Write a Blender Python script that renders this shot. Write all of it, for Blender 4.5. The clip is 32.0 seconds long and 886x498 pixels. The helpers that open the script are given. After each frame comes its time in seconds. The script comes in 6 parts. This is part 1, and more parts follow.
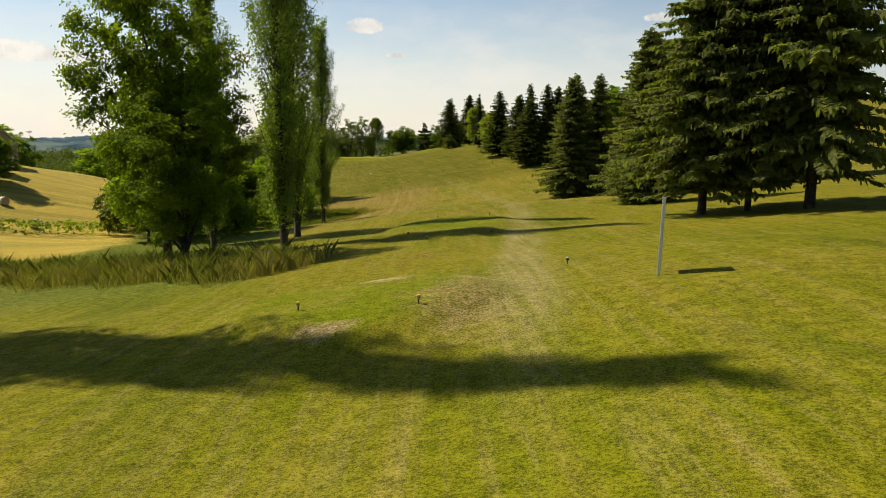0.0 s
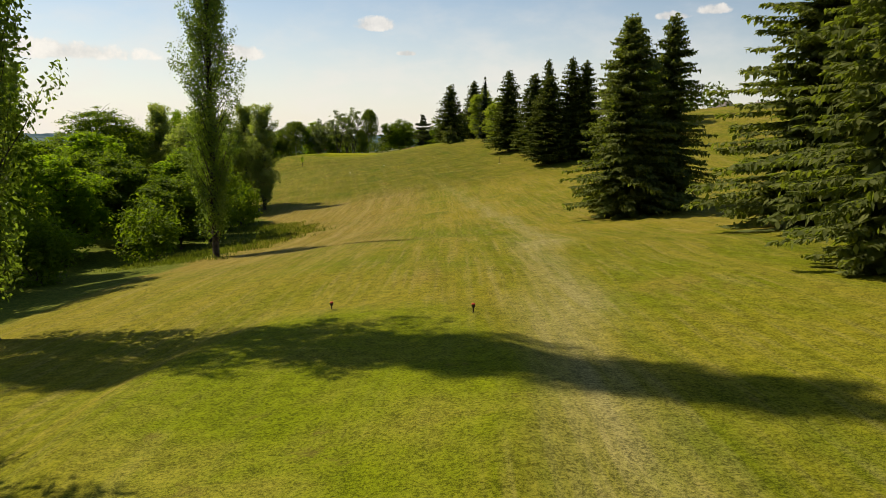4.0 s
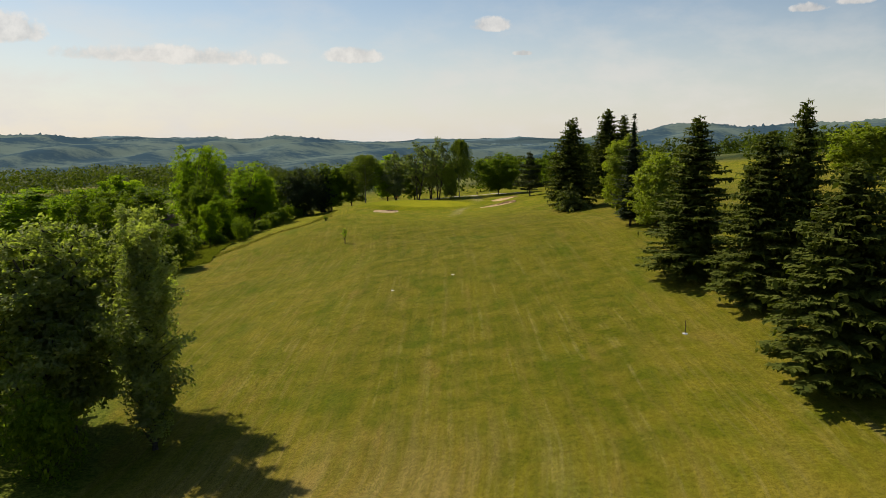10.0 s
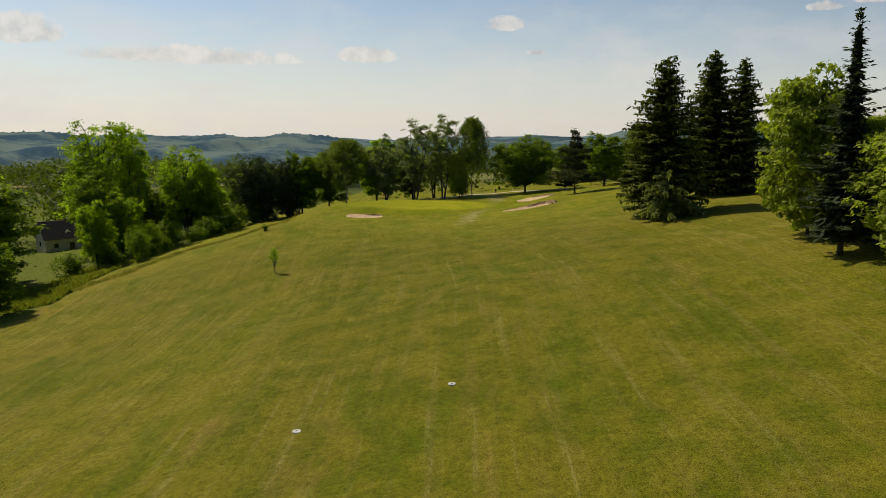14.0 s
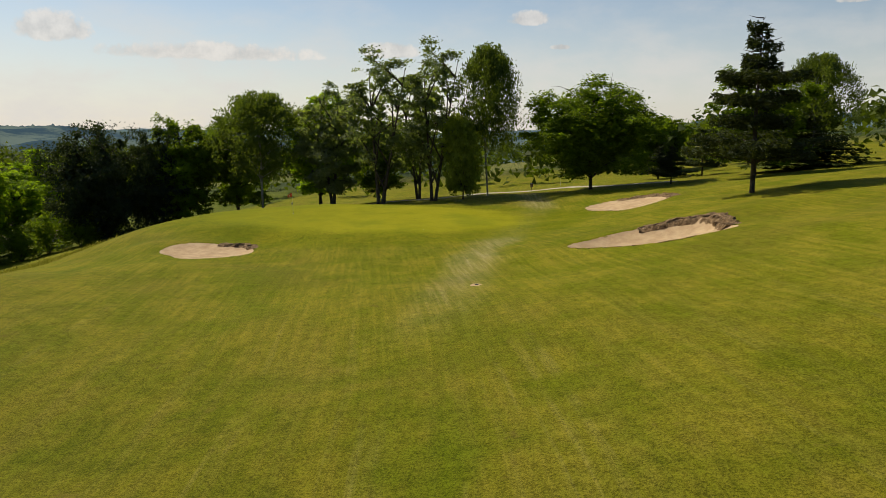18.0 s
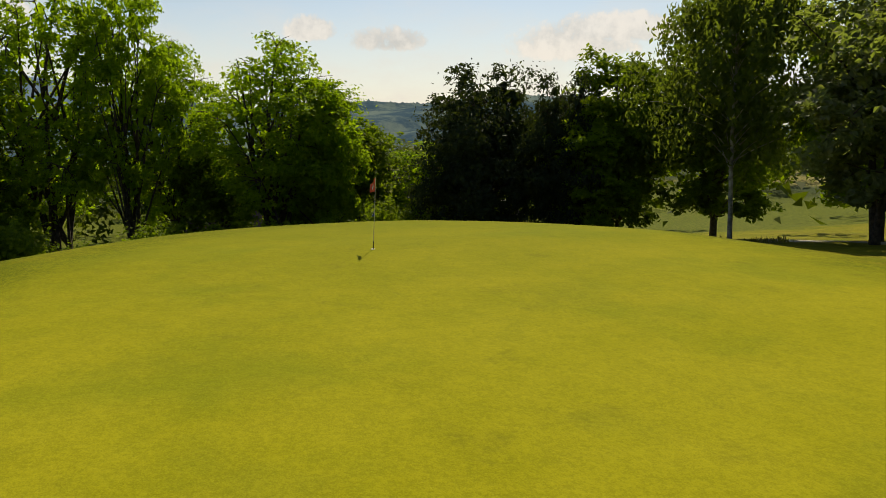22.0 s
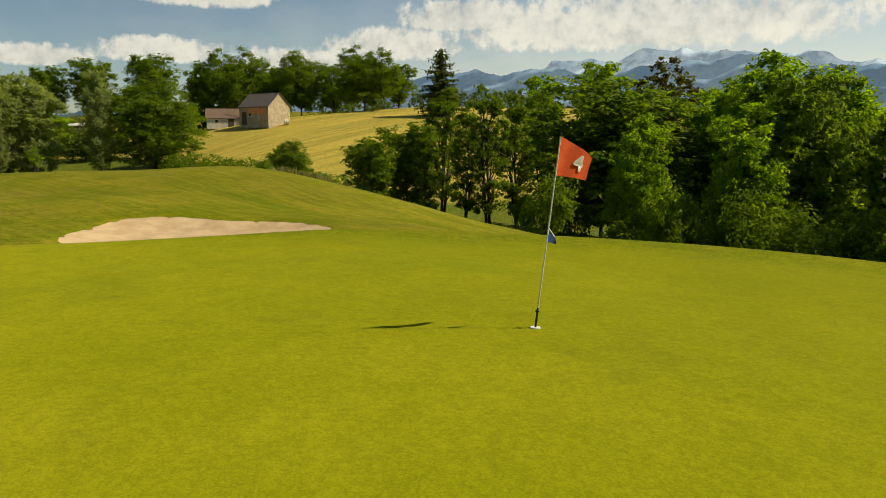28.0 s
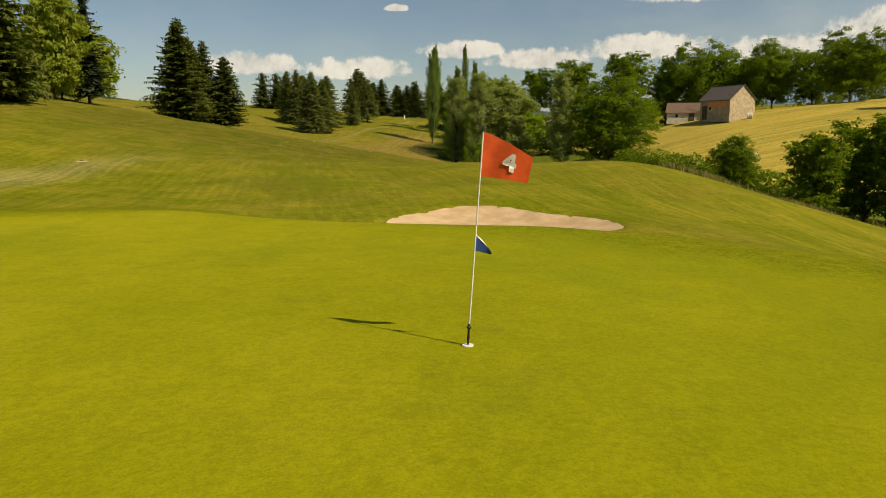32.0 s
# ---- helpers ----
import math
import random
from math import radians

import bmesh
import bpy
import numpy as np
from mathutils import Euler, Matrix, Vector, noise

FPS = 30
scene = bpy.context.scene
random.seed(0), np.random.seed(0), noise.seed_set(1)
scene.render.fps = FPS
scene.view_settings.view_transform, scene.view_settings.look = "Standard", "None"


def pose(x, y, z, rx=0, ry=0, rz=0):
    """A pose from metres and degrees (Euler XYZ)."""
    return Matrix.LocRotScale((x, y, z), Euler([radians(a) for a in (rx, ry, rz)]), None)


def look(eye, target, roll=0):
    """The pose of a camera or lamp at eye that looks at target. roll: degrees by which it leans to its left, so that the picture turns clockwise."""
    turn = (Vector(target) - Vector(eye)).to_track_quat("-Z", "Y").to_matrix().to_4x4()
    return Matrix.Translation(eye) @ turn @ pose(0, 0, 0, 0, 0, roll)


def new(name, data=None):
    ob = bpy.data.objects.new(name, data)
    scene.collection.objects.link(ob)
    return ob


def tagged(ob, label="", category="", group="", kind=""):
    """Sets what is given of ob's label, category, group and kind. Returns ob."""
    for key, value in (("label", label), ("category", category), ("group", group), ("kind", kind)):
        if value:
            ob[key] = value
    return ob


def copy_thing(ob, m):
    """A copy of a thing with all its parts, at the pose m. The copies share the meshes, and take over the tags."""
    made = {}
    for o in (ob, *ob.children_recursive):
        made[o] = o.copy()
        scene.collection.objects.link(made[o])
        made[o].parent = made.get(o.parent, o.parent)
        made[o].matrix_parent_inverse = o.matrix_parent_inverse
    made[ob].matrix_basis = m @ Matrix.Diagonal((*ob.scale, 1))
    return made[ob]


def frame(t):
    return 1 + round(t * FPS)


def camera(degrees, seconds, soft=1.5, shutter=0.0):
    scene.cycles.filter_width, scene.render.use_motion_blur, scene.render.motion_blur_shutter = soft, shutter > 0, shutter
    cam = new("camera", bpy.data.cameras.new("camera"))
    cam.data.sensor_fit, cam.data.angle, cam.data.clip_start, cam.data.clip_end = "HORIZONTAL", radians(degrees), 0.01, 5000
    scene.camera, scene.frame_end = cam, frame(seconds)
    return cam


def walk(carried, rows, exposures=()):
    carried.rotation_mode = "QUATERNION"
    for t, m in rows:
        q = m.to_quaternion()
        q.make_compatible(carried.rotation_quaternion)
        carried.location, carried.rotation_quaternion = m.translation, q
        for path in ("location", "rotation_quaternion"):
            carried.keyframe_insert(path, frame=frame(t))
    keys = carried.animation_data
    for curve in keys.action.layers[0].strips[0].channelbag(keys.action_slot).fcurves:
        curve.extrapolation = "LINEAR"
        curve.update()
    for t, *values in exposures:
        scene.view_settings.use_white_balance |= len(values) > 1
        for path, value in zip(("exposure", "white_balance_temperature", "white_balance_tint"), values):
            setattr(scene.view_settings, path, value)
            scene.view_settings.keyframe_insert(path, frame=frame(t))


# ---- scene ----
cam = camera(62.80, 32.0, 0.6)
# seconds, eye x y z, yaw to the left, pitch, lean
PATH = [
    (0, 0.00, 0.00, 0.00, -0.00, -8.87, -0.09),
    (0.5, -0.18, 3.44, 0.01, -0.03, -8.92, -0.04),
    (1, 0.38, 9.02, -0.32, 0.06, -8.87, 0.12),
    (1.5, 0.78, 14.85, -0.34, 0.07, -8.96, 0.04),
    (2, 1.62, 20.80, -0.72, 0.14, -8.93, 0.20),
    (2.5, 2.29, 26.93, -0.88, 0.17, -8.95, 0.05),
    (3, 2.89, 33.10, -1.17, 0.28, -8.95, -0.08),
    (3.5, 3.35, 39.21, -1.54, 0.46, -8.99, 0.05),
    (5.5, 4.92, 70.01, -2.47, 2.71, -9.09, -0.09),
    (6, 5.31, 77.50, -2.49, 3.85, -9.15, -0.20),
    (6.5, 4.98, 84.61, -2.62, 4.19, -9.14, -0.07),
    (7, 4.42, 91.49, -1.04, 4.39, -9.20, -0.17),
    (7.5, 3.85, 99.14, 1.77, 5.09, -9.13, -0.13),
    (8, 3.49, 106.99, 4.85, 6.33, -9.15, 0.01),
    (8.5, 3.16, 114.51, 7.42, 7.15, -9.13, 0.03),
    (9, 2.99, 121.79, 9.49, 7.82, -9.14, -0.07),
    (9.5, 2.50, 129.78, 10.82, 8.43, -9.07, -0.03),
    (10, 2.06, 137.65, 11.66, 9.63, -9.03, 0.02),
    (10.5, 1.10, 145.70, 12.07, 10.12, -9.10, -0.08),
    (11, -0.01, 153.32, 12.22, 10.06, -9.21, -0.19),
    (11.5, -1.09, 161.13, 11.64, 10.32, -9.17, -0.19),
    (12, -2.15, 168.98, 10.58, 10.72, -9.16, -0.15),
    (12.5, -3.51, 176.91, 9.23, 10.88, -9.11, -0.10),
    (13, -4.93, 186.14, 8.02, 10.93, -9.15, -0.12),
    (13.5, -6.29, 195.76, 6.74, 10.84, -9.10, -0.07),
    (14, -7.72, 206.17, 5.40, 10.68, -9.06, 0.03),
    (14.5, -9.34, 217.52, 4.08, 10.44, -9.04, 0.20),
    (16.5, -15.76, 261.23, 0.28, 10.48, -9.31, 0.13),
    (17, -17.26, 273.54, -0.63, 10.76, -9.40, 0.10),
    (17.5, -18.65, 285.65, -1.31, 11.34, -9.44, -0.05),
    (18, -20.25, 298.05, -1.88, 12.49, -9.41, -0.11),
    (18.5, -21.00, 309.56, -2.56, 15.47, -9.31, -0.28),
    (19, -22.46, 320.20, -3.36, 18.43, -9.21, 0.02),
    (19.5, -23.64, 329.85, -4.15, 23.12, -9.19, 0.02),
    (20, -24.75, 338.45, -4.99, 29.00, -8.97, 0.02),
    (20.5, -25.78, 346.02, -5.47, 36.91, -9.25, -0.08),
    (21, -26.88, 352.14, -5.96, 46.49, -9.45, -0.15),
    (21.5, -28.61, 357.76, -6.68, 57.15, -9.20, 0.23),
    (22, -31.07, 362.25, -7.10, 66.89, -9.26, -0.05),
    (22.5, -33.35, 365.53, -7.04, 76.11, -9.47, -0.25),
    (23, -35.66, 368.20, -7.47, 86.50, -9.27, -0.29),
    (23.5, -37.70, 369.98, -7.66, 95.78, -9.27, -0.29),
    (24, -39.70, 371.21, -7.92, 104.57, -9.18, -0.13),
    (24.5, -41.12, 372.15, -8.03, 113.15, -9.17, -0.16),
    (25, -42.37, 372.76, -8.11, 120.57, -9.25, -0.04),
    (25.5, -43.39, 373.24, -8.20, 126.42, -9.25, -0.13),
    (26, -44.26, 373.64, -8.29, 131.80, -9.20, -0.19),
    (26.5, -44.96, 374.06, -8.33, 137.23, -9.22, -0.26),
    (28.5, -47.99, 375.87, -8.49, 154.77, -9.10, 0.05),
    (29, -48.83, 376.27, -8.50, 159.50, -9.13, -0.00),
    (29.5, -49.61, 376.61, -8.50, 164.17, -9.15, 0.05),
    (30, -50.32, 376.88, -8.49, 168.95, -9.20, 0.09),
    (30.5, -51.03, 377.01, -8.50, 173.76, -9.25, 0.15),
    (31, -51.74, 376.99, -8.51, 178.86, -9.36, 0.08),
    (31.5, -52.27, 376.63, -8.53, 182.85, -9.36, -0.07),
    (32, -52.68, 376.11, -8.47, 186.57, -9.41, -0.32),
]
walk(cam, [(t, pose(x, y, z, 90, 0, yaw) @ pose(0, 0, 0, pitch) @ pose(0, 0, 0, 0, 0, lean)) for t, x, y, z, yaw, pitch, lean in PATH], exposures=[(0, 0.30, 7250, 10), (2, 0.38, 7250, 10), (3.5, 0.26, 7150, 10), (5.5, 0.24, 7100, 10), (8.5, -0.05, 6900, 10), (11, 0.05, 6900, 10), (14, -0.06, 6900, 10), (18, -0.05, 6900, 10), (20, 0.06, 7100, 10), (21, 0.12, 7300, 10), (22, 0.06, 7500, 10), (24, 0.18, 7500, 4), (29, 0.17, 7700, 3), (32, 0.18, 8000, 8)])

# ---- world, sun ----
SUN_AZ, SUN_EL = radians(149.1), radians(44.8)      # where the sun stands, from +x to the left
sun_dir = Vector((math.cos(SUN_AZ) * math.cos(SUN_EL), math.sin(SUN_AZ) * math.cos(SUN_EL), math.sin(SUN_EL)))
sun = new("sun", bpy.data.lights.new("sun", "SUN"))
sun.data.energy, sun.data.angle, sun.data.color = 4.6, radians(0.55), (1.0, 0.93, 0.80)
sun.matrix_world = look(sun_dir * 100, (0, 0, 0))

world = bpy.data.worlds.new("world")
scene.world = world
world.use_nodes = True
wn = world.node_tree
wn.nodes.clear()


def wmath(op, a, b=None, c=None, clamp=False):
    n = wn.nodes.new("ShaderNodeMath")
    n.operation, n.use_clamp = op, clamp
    for i, v in enumerate((a, b, c)):
        if v is None:
            continue
        if isinstance(v, (int, float)):
            n.inputs[i].default_value = v
        else:
            wn.links.new(v, n.inputs[i])
    return n.outputs[0]


def wvec(op, a, b):
    n = wn.nodes.new("ShaderNodeVectorMath")
    n.operation = op
    for i, v in enumerate((a, b)):
        if isinstance(v, (tuple, list, Vector)):
            n.inputs[i].default_value = tuple(v)
        else:
            wn.links.new(v, n.inputs[i])
    return n.outputs["Value"] if op == "DOT_PRODUCT" else n.outputs[0]


def smooth(v, lo, hi):
    n = wn.nodes.new("ShaderNodeMapRange")
    n.interpolation_type = "SMOOTHSTEP"
    wn.links.new(v, n.inputs["Value"])
    n.inputs["From Min"].default_value, n.inputs["From Max"].default_value = lo, hi
    return n.outputs["Result"]


sky = wn.nodes.new("ShaderNodeTexSky")
sky.sky_type, sky.sun_disc, sky.sun_elevation = "NISHITA", False, SUN_EL
sky.sun_rotation = radians(90) - SUN_AZ
sky.altitude, sky.air_density, sky.dust_density, sky.ozone_density = 300, 1.0, 0.5, 2.0
tex = wn.nodes.new("ShaderNodeTexCoord")
way = tex.outputs["Generated"]


def wnoise(scale, detail, rough, squash):
    m = wn.nodes.new("ShaderNodeMapping")
    m.inputs["Scale"].default_value = (1, 1, squash)
    wn.links.new(way, m.inputs["Vector"])
    n = wn.nodes.new("ShaderNodeTexNoise")
    n.inputs["Scale"].default_value, n.inputs["Detail"].default_value, n.inputs["Roughness"].default_value = scale, detail, rough
    wn.links.new(m.outputs[0], n.inputs["Vector"])
    return n.outputs["Fac"]


edge = wmath("ADD", wmath("MULTIPLY", wnoise(22, 6, 0.62, 0.9), 0.5), wmath("MULTIPLY", wnoise(64, 5, 0.6, 0.9), 0.5))
broad_n = wnoise(9, 5, 0.6, 2.2)
# single fair-weather clouds: bearing to the left of +y, height, half width, half height (degrees)
CLOUDS = [(39.9, 6.6, 2.6, 1.5), (29.8, 5.4, 8.5, 1.0), (16.5, 5.7, 2.5, 0.9), (5.8, 8.0, 1.8, 0.8), (-16.3, 8.4, 1.4, 0.5), (-19, 8.7, 1.3, 0.6),
          (54, 7.2, 6.5, 1.7), (77, 7.3, 2.2, 1.4), (71, 6.6, 3.6, 1.5), (57, 6.2, 5.5, 2.2), (112, 8.2, 12, 3.4), (135, 7.5, 17, 3.2), (154, 6.3, 6, 1.8),
          (168, 9.6, 5.6, 1.6), (171, 5.6, 5.5, 1.4), (185, 5.7, 3.8, 1.0), (193, 4.3, 4.5, 1.3), (201, 4.6, 4.5, 1.3), (179, 5.0, 4.5, 1.2), (190, 8.9, 1.0, 0.4), (162, 5.0, 6, 1.5), (3.5, 6.0, 0.9, 0.35),
          (102, 7.4, 9, 2.6), (126, 9.8, 13, 2.4), (148, 8.4, 7, 1.9), (122, 13, 10, 2.0), (150, 12.5, 8, 1.6), (230, 6, 12, 2), (262, 5, 9, 1.6), (300, 6, 10, 1.5)]
total = None
for az, el, w, h in CLOUDS:
    a, e = radians(90 + az), radians(el)
    c = Vector((math.cos(a) * math.cos(e), math.sin(a) * math.cos(e), math.sin(e)))
    side = Vector((-math.sin(a), math.cos(a), 0))
    up = c.cross(side) * -1 if c.cross(side).z < 0 else c.cross(side)
    u = wmath("DIVIDE", wvec("DOT_PRODUCT", way, side), math.tan(radians(w)))
    v = wmath("DIVIDE", wvec("DOT_PRODUCT", way, up), math.tan(radians(h)))
    front = wmath("GREATER_THAN", wvec("DOT_PRODUCT", way, c), 0.5)
    v = wmath("MAXIMUM", v, wmath("MULTIPLY", v, -1.9))      # flatter below
    r2 = wmath("ADD", wmath("MULTIPLY", u, u), wmath("MULTIPLY", v, v))
    one = wmath("MULTIPLY", wmath("SUBTRACT", 1.15, r2, clamp=True), front)
    total = one if total is None else wmath("MAXIMUM", total, one)
shape = wmath("ADD", wmath("MULTIPLY", total, 1.45), wmath("MULTIPLY_ADD", edge, 4.4, -2.24))
mask = wmath("MULTIPLY", smooth(shape, 0.28, 1.12), smooth(total, 0.0, 0.26))
sep = wn.nodes.new("ShaderNodeSeparateXYZ")
wn.links.new(way, sep.inputs[0])
# thin high veil low over the horizon
sunward = smooth(wvec("DOT_PRODUCT", way, (math.cos(SUN_AZ), math.sin(SUN_AZ), 0)), -0.55, 0.5)
low = wmath("MULTIPLY", wmath("SUBTRACT", 1.0, smooth(sep.outputs[2], -0.02, 0.22)), sunward)
veil = wmath("MULTIPLY_ADD", wmath("MULTIPLY", smooth(broad_n, 0.38, 0.75), wmath("MULTIPLY", wmath("MULTIPLY_ADD", sunward, 0.8, 0.2), wmath("SUBTRACT", 1.0, smooth(sep.outputs[2], 0.06, 0.3)))), 0.35, wmath("MULTIPLY", low, 0.75), clamp=True)
cloud_col = wn.nodes.new("ShaderNodeMix")
cloud_col.data_type = "RGBA"
wn.links.new(smooth(wmath("ADD", wmath("MULTIPLY", edge, 0.9), wmath("MULTIPLY", broad_n, 0.5)), 0.45, 0.85), cloud_col.inputs["Factor"])
cloud_col.inputs["A"].default_value, cloud_col.inputs["B"].default_value = (4.9, 4.9, 5.0, 1), (8.8, 8.5, 8.2, 1)
m1 = wn.nodes.new("ShaderNodeMix")
m1.data_type = "RGBA"
wn.links.new(wmath("MULTIPLY", veil, 0.9), m1.inputs["Factor"])
# the sky is deeper away from the sun
deep = wn.nodes.new("ShaderNodeMix")
deep.data_type, deep.blend_type = "RGBA", "MULTIPLY"
wn.links.new(wmath("SUBTRACT", 1.0, sunward), deep.inputs["Factor"])
wn.links.new(sky.outputs[0], deep.inputs["A"])
deep.inputs["B"].default_value = (0.62, 0.66, 0.72, 1)
wn.links.new(deep.outputs["Result"], m1.inputs["A"])
m1.inputs["B"].default_value = (7.6, 7.5, 7.4, 1)
m2 = wn.nodes.new("ShaderNodeMix")
m2.data_type = "RGBA"
wn.links.new(wmath("MULTIPLY", mask, 0.72), m2.inputs["Factor"])
wn.links.new(m1.outputs["Result"], m2.inputs["A"])
wn.links.new(cloud_col.outputs["Result"], m2.inputs["B"])
bg = wn.nodes.new("ShaderNodeBackground")
bg.inputs["Strength"].default_value = 0.095
wn.links.new(m2.outputs["Result"], bg.inputs["Color"])
out = wn.nodes.new("ShaderNodeOutputWorld")
wn.links.new(bg.outputs[0], out.inputs["Surface"])


# ---- materials ----
class Nodes:
    """A material's node tree, built in few words."""

    def __init__(self, name):
        self.mat = bpy.data.materials.new(name)
        self.mat.use_nodes = True
        self.t = self.mat.node_tree
        self.t.nodes.clear()
        self.out = self.t.nodes.new("ShaderNodeOutputMaterial")

    def put(self, sock, v):
        if isinstance(v, bpy.types.NodeSocket):
            self.t.links.new(v, sock)
        elif isinstance(v, (tuple, list)) and len(v) == 3 and sock.type == "RGBA":
            sock.default_value = (*v, 1)
        else:
            sock.default_value = v

    def math(self, op, a, b=0.0, c=0.0, clamp=False):
        n = self.t.nodes.new("ShaderNodeMath")
        n.operation, n.use_clamp = op, clamp
        for s, v in zip(n.inputs, (a, b, c)):
            self.put(s, v)
        return n.outputs[0]

    def mix(self, f, a, b, blend="MIX"):
        n = self.t.nodes.new("ShaderNodeMix")
        n.data_type, n.blend_type = "RGBA", blend
        self.put(n.inputs["Factor"], f), self.put(n.inputs["A"], a), self.put(n.inputs["B"], b)
        return n.outputs["Result"]

    def step(self, v, lo, hi):
        n = self.t.nodes.new("ShaderNodeMapRange")
        n.interpolation_type = "SMOOTHSTEP"
        self.put(n.inputs["Value"], v)
        n.inputs["From Min"].default_value, n.inputs["From Max"].default_value = lo, hi
        return n.outputs["Result"]

    def coords(self, scale=(1, 1, 1), source="Object"):
        n = self.t.nodes.new("ShaderNodeTexCoord")
        m = self.t.nodes.new("ShaderNodeMapping")
        m.inputs["Scale"].default_value = scale
        self.t.links.new(n.outputs[source], m.inputs["Vector"])
        return m.outputs[0]

    def noise(self, vec, scale, detail=4, rough=0.55):
        n = self.t.nodes.new("ShaderNodeTexNoise")
        n.inputs["Scale"].default_value, n.inputs["Detail"].default_value, n.inputs["Roughness"].default_value = scale, detail, rough
        self.put(n.inputs["Vector"], vec)
        return n.outputs["Fac"]

    def attr(self, name):
        n = self.t.nodes.new("ShaderNodeAttribute")
        n.attribute_name = name
        return n.outputs["Fac"]

    def combine(self, x, y, z=0.0):
        n = self.t.nodes.new("ShaderNodeCombineXYZ")
        for s, v in zip(n.inputs, (x, y, z)):
            self.put(s, v)
        return n.outputs[0]

    def bump(self, h, strength, dist):
        n = self.t.nodes.new("ShaderNodeBump")
        n.inputs["Strength"].default_value, n.inputs["Distance"].default_value = strength, dist
        self.put(n.inputs["Height"], h)
        return n.outputs[0]

    def principled(self, color, rough=0.8, normal=None, metal=0.0, spec=0.3):
        n = self.t.nodes.new("ShaderNodeBsdfPrincipled")
        self.put(n.inputs["Base Color"], color), self.put(n.inputs["Roughness"], rough)
        self.put(n.inputs["Metallic"], metal), self.put(n.inputs["Specular IOR Level"], spec)
        if normal is not None:
            self.put(n.inputs["Normal"], normal)
        return n.outputs[0]

    def done(self, shader):
        self.t.links.new(shader, self.out.inputs["Surface"])
        return self.mat


def surface(name, c1, c2, scale=3.0, rough=0.8, bump=0.3, dist=0.02, metal=0.0, fine=9.0):
    """Two tones in noise of two sizes, with relief."""
    n = Nodes(name)
    p = n.coords()
    a, b = n.noise(p, scale, 5), n.noise(p, scale * fine, 4)
    col = n.mix(n.step(n.math("ADD", n.math("MULTIPLY", a, 0.65), n.math("MULTIPLY", b, 0.35)), 0.35, 0.65), c1, c2)
    return n.done(n.principled(col, rough, n.bump(n.math("ADD", a, b), bump, dist), metal))


def foliage(name, c1, c2, back, rough=0.6, trans=0.35):
    """Leaves: each its own tone, some light coming through."""
    n = Nodes(name)
    geo = n.t.nodes.new("ShaderNodeNewGeometry")
    info = n.t.nodes.new("ShaderNodeObjectInfo")
    big = n.noise(n.coords(), 0.45, 3)
    tone = n.math("ADD", n.math("MULTIPLY", geo.outputs["Random Per Island"], 0.55), n.math("MULTIPLY", n.step(big, 0.3, 0.7), 0.45))
    col = n.mix(tone, c1, c2)
    col = n.mix(n.math("MULTIPLY", info.outputs["Random"], 0.35), col, back)
    d = n.principled(col, rough, spec=0.06)
    tr = n.t.nodes.new("ShaderNodeBsdfTranslucent")
    n.put(tr.inputs["Color"], n.mix(0.30, n.mix(1.0, col, (2.4, 2.7, 0.7), "MULTIPLY"), (0.34, 0.42, 0.02)))
    m = n.t.nodes.new("ShaderNodeMixShader")
    m.inputs[0].default_value = trans
    n.t.links.new(d, m.inputs[1]), n.t.links.new(tr.outputs[0], m.inputs[2])
    return n.done(m.outputs[0])


